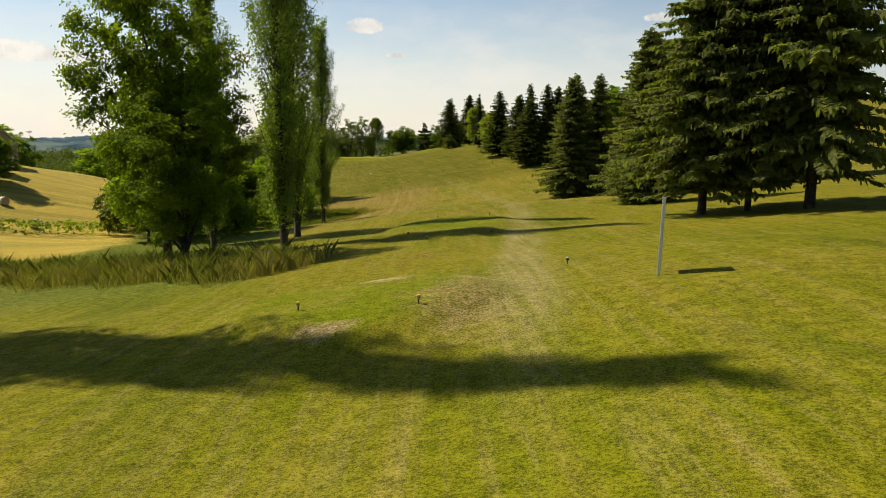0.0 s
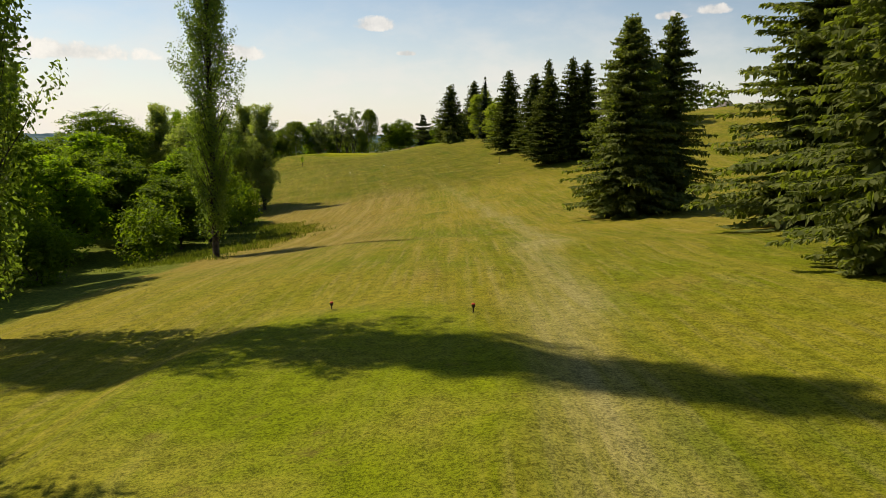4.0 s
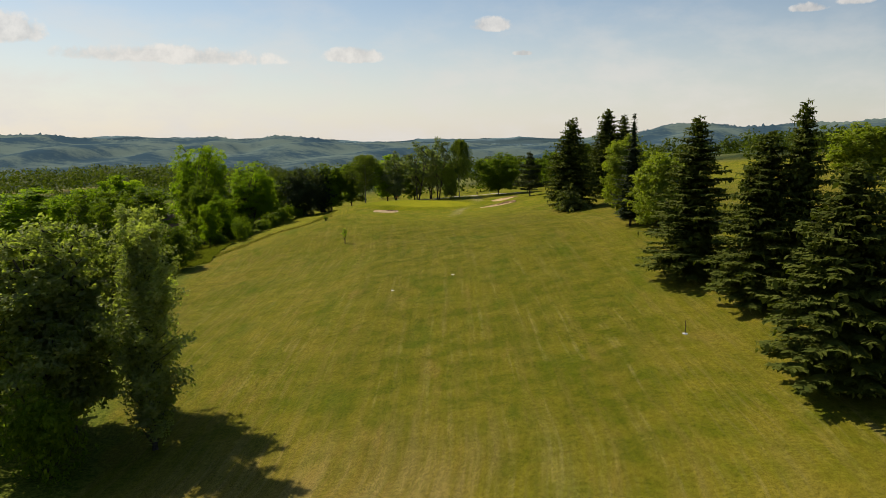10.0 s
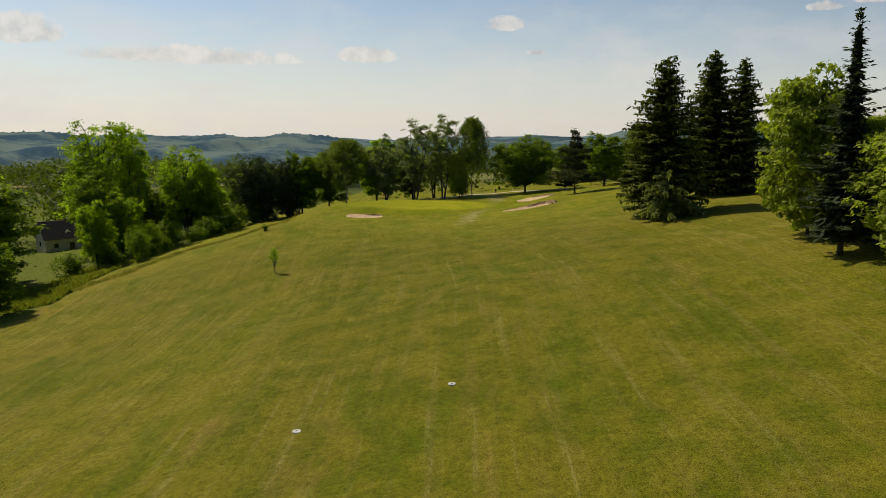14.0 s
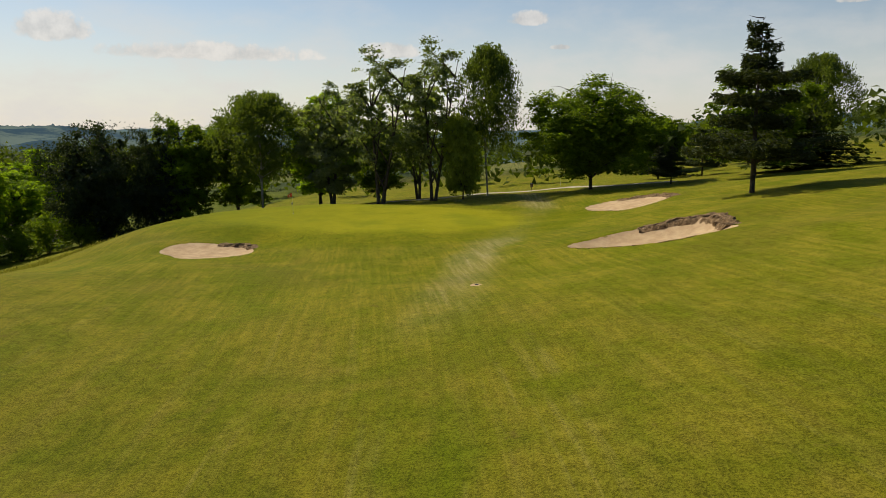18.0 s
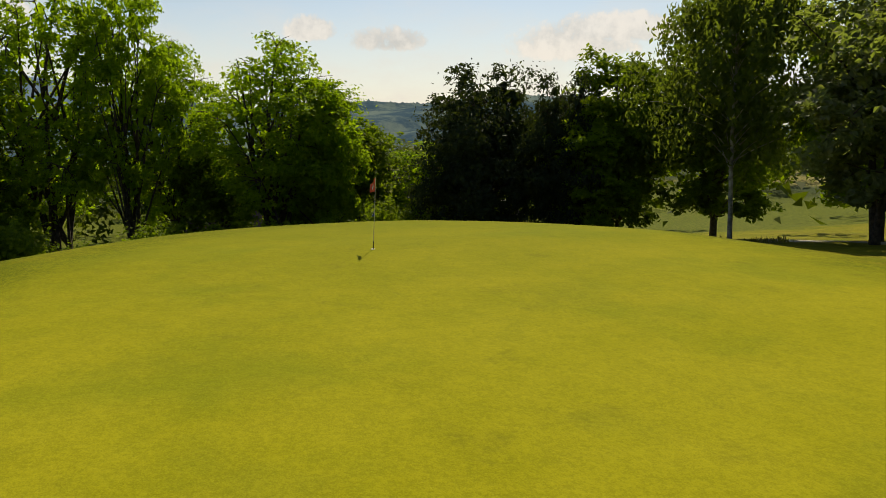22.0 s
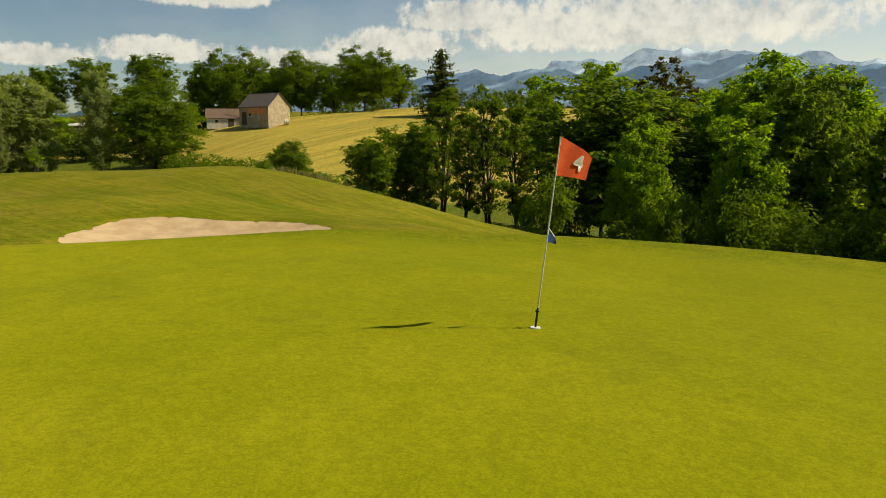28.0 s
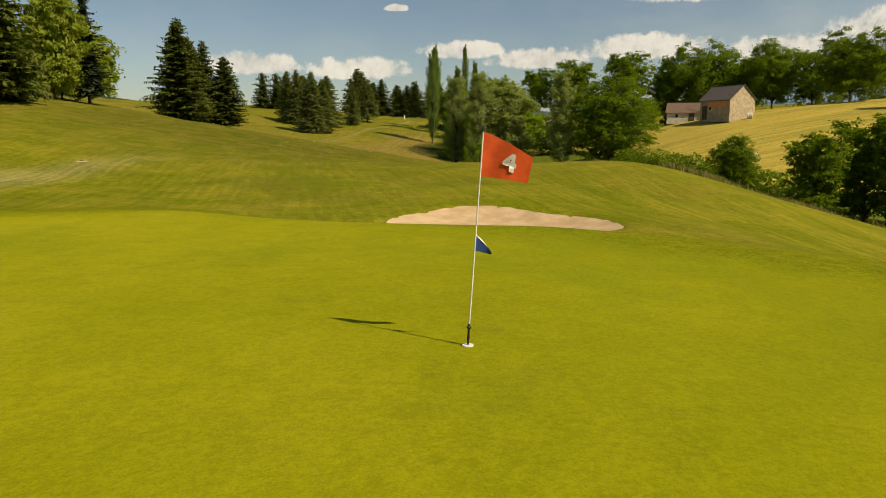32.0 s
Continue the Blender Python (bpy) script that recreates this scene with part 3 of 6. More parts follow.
    grain = n.math("ADD", n.math("MULTIPLY", hair, 0.42), n.math("ADD", n.math("MULTIPLY", tiny, 0.40), n.math("MULTIPLY", small, 0.18)))
    soft = n.math("MAXIMUM", n.attr("green"), n.math("MULTIPLY", n.attr("near_green"), 0.4))
    col = n.mix(n.math("MULTIPLY_ADD", soft, -0.70, 0.92), col, n.mix(n.step(grain, 0.39, 0.61), (0.16, 0.17, 0.15), (0.87, 0.85, 0.83)), "OVERLAY")
    scuff = n.step(n.noise(p, 0.75, 6, 0.72), 0.60, 0.72)
    col = n.mix(n.math("MULTIPLY", n.math("MULTIPLY", scuff, n.math("SUBTRACT", 1.0, n.attr("green"))), 0.35), col, (0.150, 0.098, 0.030))
    rel = n.math("ADD", n.math("MULTIPLY", tiny, 0.5), small)
    return n.done(n.principled(col, 0.92, n.bump(rel, 0.45, 0.05), spec=0.03))


ground_me.materials.append(turf())
ground = tagged(new("ground", ground_me), "rolling sunlit golf course turf with dry patches and mown streaks", "grass ground", kind="structure")


# ---- helpers for things ----
def part(name, data, material, parent, label=""):
    """One mesh object under a thing: from a bmesh or a ready mesh."""
    if isinstance(data, bmesh.types.BMesh):
        me = bpy.data.meshes.new(name)
        data.to_mesh(me)
        data.free()
        me.materials.append(material)
    else:
        me = data
    ob = new(name, me)
    ob.parent = parent
    return tagged(ob, label)


def thing(name, label, category, group="", kind=""):
    return tagged(new(name), label, category, group, kind)


def tubes(lines, sides=7):
    """Tapered tubes along lines of (point, radius)."""
    V, F = [], []
    for line in lines:
        pts = np.array([p for p, _ in line], float)
        rad = [r for _, r in line]
        base = len(V)
        for i, p in enumerate(pts):
            d = pts[min(i + 1, len(pts) - 1)] - pts[max(i - 1, 0)]
            d = d / (np.linalg.norm(d) + 1e-9)
            a = np.cross(d, (0.31, 0.95, 0.02) if abs(d[1]) < 0.9 else (1, 0, 0))
            a /= np.linalg.norm(a)
            b = np.cross(d, a)
            for k in range(sides):
                q = 2 * math.pi * k / sides
                V.append(p + rad[i] * (math.cos(q) * a + math.sin(q) * b))
        for i in range(len(pts) - 1):
            for k in range(sides):
                k2 = (k + 1) % sides
                F.append((base + i * sides + k, base + i * sides + k2, base + (i + 1) * sides + k2, base + (i + 1) * sides + k))
    return np.array(V), np.array(F)


def leaves(P, N, size, rng, stretch=1.6, down=0.0, three=False, each=1.0):
    """Leaf-shaped blades: at P, facing about N, each bent along its rib."""
    n = len(P)
    N = N + rng.normal(0, 0.55, (n, 3))
    N /= np.linalg.norm(N, axis=1)[:, None] + 1e-9
    A = rng.normal(0, 1, (n, 3))
    A[:, 2] -= down
    A -= (A * N).sum(1)[:, None] * N
    A /= np.linalg.norm(A, axis=1)[:, None] + 1e-9
    Bv = np.cross(N, A)
    s = (size * each * rng.uniform(0.65, 1.35, n))[:, None]
    w = s / stretch
    tip, root = P + A * s * 0.6 - N * s * 0.12, P - A * s * 0.5
    l, r = P + Bv * w * 0.5 + N * s * 0.07 + A * s * 0.05, P - Bv * w * 0.5 + N * s * 0.07 - A * s * 0.04
    if three:
        return np.stack([root + (r - root) * 1.3, tip, l], 1).reshape(-1, 3), np.arange(3 * n).reshape(-1, 3)
    V = np.stack([root, r, tip, l], 1).reshape(-1, 3)
    return V, np.arange(4 * n).reshape(-1, 4)


def curve_pts(a, b, lift, n=5):
    a, b = np.array(a, float), np.array(b, float)
    return [a + (b - a) * t + np.array([0, 0, lift * math.sin(math.pi * t)]) for t in np.linspace(0, 1, n)]


def finish_tree(name, label, category, group, wood, bark, crown_v, crown_f, leaf_mat):
    root = thing(name, label, category, group)
    V, F = tubes(wood, 4)
    part("trunk", mesh_of("trunk", V, F, bark), bark, root)
    part("crown", mesh_of("crown", crown_v, crown_f, leaf_mat, False), leaf_mat, root)
    return root


def broadleaf(h, r, rng, leaf, count, size, bare=0.14, bark=None, clumpy=1.0, stems=1, label="", name="broadleaf_tree", group="", inner=1.0, fork=0.86, lift=0.0):
    """Trunk, limbs, twigs and flat sprays of leaves at the twigs' ends, with gaps between the boughs."""
    wood, tips = [], []
    z0 = h * bare
    for s in range(stems):
        off = np.array([rng.uniform(-1, 1), rng.uniform(-1, 1), 0]) * (0 if stems == 1 else 0.07 * r)
        lean = rng.normal(0, 0.035 * h, 2) * (1 if stems == 1 else 1.7)
        tip = np.array([off[0] * 3 + lean[0], off[1] * 3 + lean[1], h * fork])
        bend = rng.uniform(0, 6.28, 2)
        stem = [(off + (tip - off) * t + np.array([math.sin(3 * t + bend[0]), math.cos(2.3 * t + bend[1]), 0]) * 0.05 * r * t, h * 0.0155 * (1 - 0.86 * t) * (1.4 if t < 0.02 else 1) / stems ** 0.3) for t in (0, 0.02, 0.12, 0.3, 0.5, 0.7, 0.88, 1)]
        stem[0] = (stem[0][0] - np.array([0, 0, 0.5]), stem[0][1])
        wood.append(stem)
    boughs = []
    n_l = int(19 * clumpy)
    cz, half = (z0 + h) / 2, (h - z0) / 2
    amp = rng.uniform(0.80, 1.12, 7)
    for i in range(n_l):
        v = 1 - 2.0 * (i + 0.5) / n_l
        a = i * 2.39996 + rng.uniform(-0.45, 0.45)
        ring = math.sqrt(max(0.0, 1 - v * v)) ** 0.75
        k = rng.uniform(0.48, 0.80) * amp[int(a / 6.2832 * 7) % 7]
        c = np.array([r * ring * k * math.cos(a), r * ring * k * math.sin(a), cz + half * v * rng.uniform(0.66, 0.88)])
        q = r * rng.uniform(0.22, 0.46)
        qz = min(q * rng.uniform(0.65, 0.95), half * 0.42)
        st = wood[i % stems]
        j = min(len(st) - 2, 2 + int((0.5 + v * 0.5) * (4.3 - lift)))
        wood.append([(p, h * 0.0068 * (1 - 0.72 * m / 4)) for m, p in enumerate(curve_pts(st[j][0], c, 0.05 * r))])
        boughs.append((c, q, qz))
        out = np.array([c[0] / (0.6 * r), c[1] / (0.6 * r), (c[2] - cz) / half + 0.25])
        n_t = 5 + int(26 * (q / r) ** 2 * clumpy ** 0.5)
        for b in range(n_t):
            d = rng.normal(0, 1, 3) + out * 0.7
            d /= np.linalg.norm(d)
            e = c + d * np.array([q, q, qz]) * rng.uniform(0.55, 1.0)
            tips.append((e, d, q * qz))
            if b % 3 == 0:
                wood.append([(c, h * 0.0022), ((c + e) / 2 + np.array([0, 0, 0.03 * r]), h * 0.0016), (e, h * 0.0006)])
    w = np.array([t[2] for t in tips])
    per = 20
    n_c = max(30, count // per)
    pick = rng.choice(len(tips), size=n_c, p=w / w.sum())
    E, Dv = np.array([t[0] for t in tips])[pick], np.array([t[1] for t in tips])[pick]
    E = E + rng.normal(0, 1, (n_c, 3)) * min(0.045 * r + 0.08, 0.36) * np.array([1, 1, 0.85])
    cr = (0.032 * r + 0.14) * rng.uniform(0.6, 1.5, (n_c, 1, 1))
    P = E[:, None, :] + rng.normal(0, 1, (n_c, per, 3)) * cr * np.array([1, 1, 0.5])
    N = np.repeat((Dv * 0.55 + np.array([0, 0, 0.75]))[:, None, :], per, 1)
    V, F = leaves(P.reshape(-1, 3), N.reshape(-1, 3), size, rng, three=size > 0.6)
    # the shaded leaves inside
    m = int(count * 0.15 * inner)
    if m:
        d = rng.normal(0, 1, (m, 3))
        d /= np.linalg.norm(d, axis=1)[:, None]
        Q = d * rng.uniform(0.1, 0.80, m)[:, None] * np.array([r * 0.86, r * 0.86, half * 0.90]) + np.array([0, 0, cz])
        V2, F2 = leaves(Q, d + np.array([0, 0, 0.5]), size * 1.35, rng, 1.3, three=size > 0.6)
        V, F = np.concatenate([V, V2]), np.concatenate([F, F2 + len(V)])
    # the thick shaded heart of each bough and of the crown
    Q, M, S = [], [], []
    for c, q, qz in boughs:
        k = int(6 + 26 * min(1.0, inner + 0.12))
        d = rng.normal(0, 1, (k, 3))
        d /= np.linalg.norm(d, axis=1)[:, None]
        heart = c * np.array([0.80, 0.80, 1]) + np.array([0, 0, -0.12 * q])
        Q.append(heart + d * np.array([q, q, qz]) * rng.uniform(0.0, 0.52, k)[:, None])
        M.append(d + np.array([0, 0, 0.4]))
        S.append(np.full(k, min(max(q * 0.36, size * 1.2), 0.85)))
    k = int(240 * inner)
    if k:
        d = rng.normal(0, 1, (k, 3))
        d /= np.linalg.norm(d, axis=1)[:, None]
        Q.append(d * rng.uniform(0, 0.50, k)[:, None] * np.array([r, r, half]) + np.array([0, 0, cz]))
        M.append(d)
        S.append(np.full(k, min(r * 0.15, 1.2)))
    V2, F2 = leaves(np.concatenate(Q), np.concatenate(M), 1.0, rng, 1.25, three=size > 0.6, each=np.concatenate(S))
    V, F = np.concatenate([V, V2]), np.concatenate([F, F2 + len(V)])
    V[:, 2] = np.where(V[:, 2] < 0.03 * h, 0.03 * h + 0.3 * rng.uniform(0, 1, len(V)), V[:, 2])
    V[:, 2] *= h / V[:, 2].max()
    V[:, :2] *= r / np.percentile(np.hypot(V[:, 0], V[:, 1]), 97)
    return finish_tree(name, label, "tree", group, wood, bark or BARK, V, F, LEAF[leaf])


def shrub(h, r, rng, leaf, count, size, label="", name="shrub", group=""):
    P, N, wood = [], [], []
    lobes = []
    for i in range(9):
        a, q = rng.uniform(0, 6.28), rng.uniform(0.1, 0.62)
        z = h * rng.uniform(0.3, 0.7) * (1.1 - 0.5 * q)
        lobes.append((np.array([r * q * math.cos(a), r * q * math.sin(a), z]), np.array([r * 0.42, r * 0.42, h * 0.32])))
        wood.append([(p, 0.05 * (1 - 0.18 * j)) for j, p in enumerate(curve_pts((0.1 * math.cos(a), 0.1 * math.sin(a), -0.2), lobes[-1][0], 0.2))])
    for k in rng.choice(len(lobes), size=count // 22):
        c, q = lobes[k]
        d = rng.normal(0, 1, 3)
        d /= np.linalg.norm(d)
        p = c + d * q * rng.uniform(0.7, 1.05)
        P.append(p + rng.normal(0, 1, (22, 3)) * (0.075 * r + 0.12))
        N.append(np.tile(d + np.array([0, 0, 0.4]), (22, 1)))
    V, F = leaves(np.concatenate(P), np.concatenate(N), size, rng)
    V[:, 2] = np.maximum(V[:, 2], 0.02)
    V[:, 2] *= h / np.percentile(V[:, 2], 99.7)
    return finish_tree(name, label, "bush", group, wood, BARK, V, F, LEAF[leaf])


def conifer(h, r, rng, leaf, label="", name="spruce_tree", bare=0.05, droop=0.30, gap=0.52, taper=0.92, group="", ragged=0.26, twig=0.60, per=9):
    """A straight trunk with tiers of boughs, each a flat spray of side twigs that thins towards its tip."""
    wood = [[((0, 0, -0.35), h * 0.018), ((0, 0, 0.15), h * 0.0135), ((0.02 * h * rng.uniform(-0.3, 0.3), 0, h * 0.5), h * 0.008), ((0, 0, h * 0.97), 0.02)]]
    Q, E, W = [], [], []
    up = np.array([0, 0, 1.0])

    def spread_of(t):
        return r * ((1 - t) ** taper) * min(1.0, 0.72 + 3.5 * t)

    z = h * bare
    side_amp = rng.uniform(0.84, 1.12, 9)
    step = 0.30 * twig
    while z < h * 0.975:
        t = (z - h * bare) / (h * (1 - bare))
        n_b = max(5, int(per * (1 - 0.35 * t)))
        a0 = rng.uniform(0, 6.28)
        tier = rng.uniform(0.86, 1.08)
        for k in range(n_b):
            a = a0 + 2 * math.pi * k / n_b + rng.uniform(-0.28, 0.28)
            L = (spread_of(t) * tier * rng.uniform(1 - ragged * 1.3, 1 + ragged * 0.35) * side_amp[int((a % 6.2832) / 6.2832 * 9) % 9]) + 0.16
            d, sd = np.array([math.cos(a), math.sin(a), 0]), np.array([-math.sin(a), math.cos(a), 0])
            zz = z + rng.uniform(-1, 1) * (1.2 if droop < 0.4 else 2.6) * gap
            m = max(4, int(L / step))
            u = (np.arange(m) + rng.uniform(0, 1, m)) / m
            bend = rng.uniform(-0.18, 0.18)
            line = d * (L * u)[:, None] + sd * (bend * L * u * u)[:, None] + up * (zz + L * ((0.10 + 0.45 * t) * u - droop * u**2 + 0.10 * u**5))[:, None]
            for sg in (-1, 1):
                ln = np.clip(0.40 * L * (1 - u) ** 0.6 + 0.16, 0.16, twig * 1.35) * rng.uniform(0.7, 1.25, m)
                e = d * 0.70 + sd * sg * 0.72 + up * (-0.10 - droop * (1.0 if droop < 0.3 else 2.3) * rng.uniform(0.1, 1.1, m))[:, None] + rng.normal(0, 0.10, (m, 3))
                e = e / np.linalg.norm(e, axis=1)[:, None] * ln[:, None]
                Q.append(line), E.append(e)
            e = (d * 0.9 + up * rng.uniform(-0.5, 0.35, (m, 1)) + rng.normal(0, 0.2, (m, 3))) * (twig * rng.uniform(0.3, 0.7, m))[:, None]
            Q.append(line), E.append(e)
            if droop > 0.24:
                e = (d * 0.15 - up + rng.normal(0, 0.14, (m, 3))) * (twig * (1.0 + 2.2 * max(0.0, droop - 0.26)) * rng.uniform(0.5, 1.25, m) * (0.35 + 0.65 * u))[:, None]
                Q.append(line + sd * rng.uniform(-0.14, 0.14, (m, 1)) * L), E.append(e)
            if L > 1.2 and k % 2 == 0:
                wood.append([((d * 0.05)[0:2].tolist() + [zz], 0.035), (line[m // 2].tolist(), 0.018), (line[-1].tolist(), 0.006)])
        z += gap * rng.uniform(0.8, 1.2) * (0.70 + 0.40 * (1 - t))
    # the leader
    for k in range(18):
        a = k * 2.4
        Q.append(np.array([[0, 0, h * (0.94 + 0.055 * k / 18)]])), E.append(np.array([[math.cos(a) * 0.32, math.sin(a) * 0.32, 0.30]]) * (1.25 - k / 18))
    Q.append(np.array([[0, 0, h * 0.97]])), E.append(np.array([[0, 0, h * 0.03]]))
    Q, E = np.concatenate(Q), np.concatenate(E)
    W = np.cross(E, up) + rng.normal(0, 0.35, E.shape) * np.linalg.norm(E, axis=1)[:, None]
    ln = np.linalg.norm(E, axis=1)[:, None]
    W = W / (np.linalg.norm(W, axis=1)[:, None] + 1e-9) * (ln * 0.15 + 0.025 + 0.03 * twig)
    V = np.stack([Q, Q + E * 0.4 + W, Q + E, Q + E * 0.5 - W], 1)
    # close dark twigs round the trunk
    n = 2300
    t = rng.uniform(0, 0.93, n) ** 1.15
    o = r * ((1 - t) ** taper) * rng.uniform(0.02, 0.42, n)
    a = rng.uniform(0, 6.28, n)
    P = np.stack([o * np.cos(a), o * np.sin(a), h * (bare + (1 - bare) * t) - droop * o * 0.5], 1)
    m = (0.055 * r * (1.15 - t) + 0.10)[:, None]
    e = np.stack([np.cos(a) * 0.6, np.sin(a) * 0.6, rng.uniform(-0.9, 0.2, n)], 1) * m * 1.6
    w = np.stack([-np.sin(a), np.cos(a), rng.uniform(-0.8, 0.8, n)], 1) * m * 0.8
    V = np.concatenate([V, np.stack([P - e, P + w, P + e, P - w], 1)]).reshape(-1, 3)
    V[:, :2] *= r / np.percentile(np.hypot(V[:, 0], V[:, 1]), 99)
    V[:, 2] = np.maximum(V[:, 2], 0.05)
    wood = [[(np.array(p, float), rad) for p, rad in line] for line in wood]
    return finish_tree(name, label, "tree", group, wood, BARK, V, np.arange(len(V)).reshape(-1, 4), LEAF[leaf])


def poplar(h, r, rng, leaf, count, size, label="", name="poplar_tree", bare=0.02, group="", spire=1.0, airy=0.0):
    """A tall column of steeply rising branches, each a plume of leaves."""
    wood = [[(np.array([0, 0, -0.35]), h * 0.018), (np.array([0, 0, 0.3]), h * 0.0112), (np.array([0.1, 0, h * 0.4]), h * 0.0090), (np.array([0.15, 0.1, h * 0.7]), h * 0.006), (np.array([0, 0.1, h * 0.95]), 0.03)]]
    P, N = [], []
    nb = 190
    for i in range(nb):
        t = (i / nb) ** 0.9
        z0 = h * (bare + 0.83 * t)
        wid = r * (0.26 + 0.74 * math.sin(math.pi * min(1, 0.10 + 0.78 * t * spire))) * (1 - 0.38 * max(0, t - 0.45) / 0.55)
        wid *= 1 + 0.16 * math.sin(t * 23 + r) + 0.12 * math.sin(t * 41)
        a = i * 2.399 + rng.uniform(-0.4, 0.4)
        L = h * rng.uniform(0.07, 0.15) * (1.1 - 0.45 * t)
        out = wid * rng.uniform(0.40, 1.0)
        e = np.array([out * math.cos(a), out * math.sin(a), z0 + L])
        e[2] = min(e[2], h * (0.90 + 0.10 * rng.random_sample()) - 0.45 * out)
        s = np.array([0, 0, z0 - 0.02 * h])
        wood.append([(p, 0.05 * (1 - 0.25 * j)) for j, p in enumerate(curve_pts(s, e, -0.12 * L, 4))])
        m = count // nb
        u = rng.uniform(0.38, 1.0, m)
        sp = (0.06 + 0.060 * r) * np.sin(np.clip(u, 0, 1) * 2.7) + 0.05
        q = s + (e - s) * u[:, None] + np.clip(rng.normal(0, 1, (m, 3)), -1.7, 1.7) * sp[:, None] * np.array([1, 1, 1.5])
        if rng.random_sample() > airy:
            P.append(q)
            N.append(np.tile(np.array([math.cos(a), math.sin(a), 0.35]), (m, 1)))
    V, F = leaves(np.concatenate(P), np.concatenate(N), size, rng)
    # the shaded middle of the column
    V[:, :2] *= r / np.percentile(np.hypot(V[:, 0], V[:, 1]), 97)
    k = int(260 * (1 - 5 * airy))
    t = rng.uniform(0.06, 0.95, k)
    a = rng.uniform(0, 6.28, k)
    o = r * (0.26 + 0.74 * np.sin(np.pi * np.minimum(1, 0.10 + 0.78 * t * spire))) * (1 - 0.80 * np.maximum(0, t - 0.45) / 0.55) * rng.uniform(0, 0.32, k)
    Q = np.stack([o * np.cos(a), o * np.sin(a), h * (bare + (0.95 - bare) * t)], 1)
    V2, F2 = leaves(Q, np.stack([np.cos(a), np.sin(a), 0.2 + 0 * a], 1), r * 0.15, rng, 1.7)
    V, F = np.concatenate([V, V2]), np.concatenate([F, F2 + len(V)])
    V[:, 2] = np.clip(V[:, 2], 0.03 * h, None)
    V[:, 2] *= h / V[:, 2].max()
    return finish_tree(name, label, "tree", group, wood, BARK, V, F, LEAF[leaf])


def weeper(h, r, rng, leaf, count, size, label="", name="birch_tree", group="", bare=0.12):
    """Light limbs with leaves on long hanging strands."""
    wood = [[(np.array([0, 0, -0.35]), h * 0.015), (np.array([0, 0, 0.3]), h * 0.011), (np.array([0.04 * h, 0.01 * h, h * 0.45]), h * 0.007), (np.array([0.02 * h, 0, h * 0.93]), 0.03)]]
    P, N = [], []
    nb = 210
    for i in range(nb):
        t = rng.uniform(0, 1) ** 0.8
        z0 = h * (bare + 0.16 + 0.72 * t)
        a = rng.uniform(0, 6.28)
        out = r * rng.uniform(0.25, 1.0) * math.sin(math.pi * min(1, 0.28 + 0.66 * t)) ** 0.7
        e = np.array([out * math.cos(a), out * math.sin(a), min(h * (0.985 - 0.30 * (out / r) ** 2 - 0.06 * rng.random_sample()), z0 + 0.12 * h * rng.uniform(0.4, 1))])
        if i % 4 == 0:
            wood.append([(p, 0.045 * (1 - 0.2 * j)) for j, p in enumerate(curve_pts((0.03 * h, 0, z0 - 0.06 * h), e, 0.03 * h))])
        m = count // nb
        L = h * rng.uniform(0.06, 0.20)
        u = rng.uniform(0, 1, m)
        q = e + np.stack([rng.normal(0, 0.05 * r + 0.1, m), rng.normal(0, 0.05 * r + 0.1, m), -u * L + 0.3], 1)
        P.append(q)
        N.append(np.tile(np.array([math.cos(a), math.sin(a), 0.1]), (m, 1)))
    m = count // 30
    d = rng.normal(0, 1, (m, 3))
    d /= np.linalg.norm(d, axis=1)[:, None]
    V, F = leaves(np.concatenate(P), np.concatenate(N), size, rng, 1.9, 1.6)
    V2, F2 = leaves(d * rng.uniform(0.2, 0.8, m)[:, None] * np.array([r * 0.7, r * 0.7, h * 0.36]) + np.array([0, 0, h * 0.55]), d, size * 2.0, rng, 1.6, 1.6)
    V, F = np.concatenate([V, V2]), np.concatenate([F, F2 + len(V)])
    V[:, 2] = np.clip(V[:, 2], 0.04 * h, None)
    V[:, 2] *= h / V[:, 2].max()
    return finish_tree(name, label, "tree", group, wood, BIRCH_BARK if leaf == "birch" else BARK, V, F, LEAF[leaf])


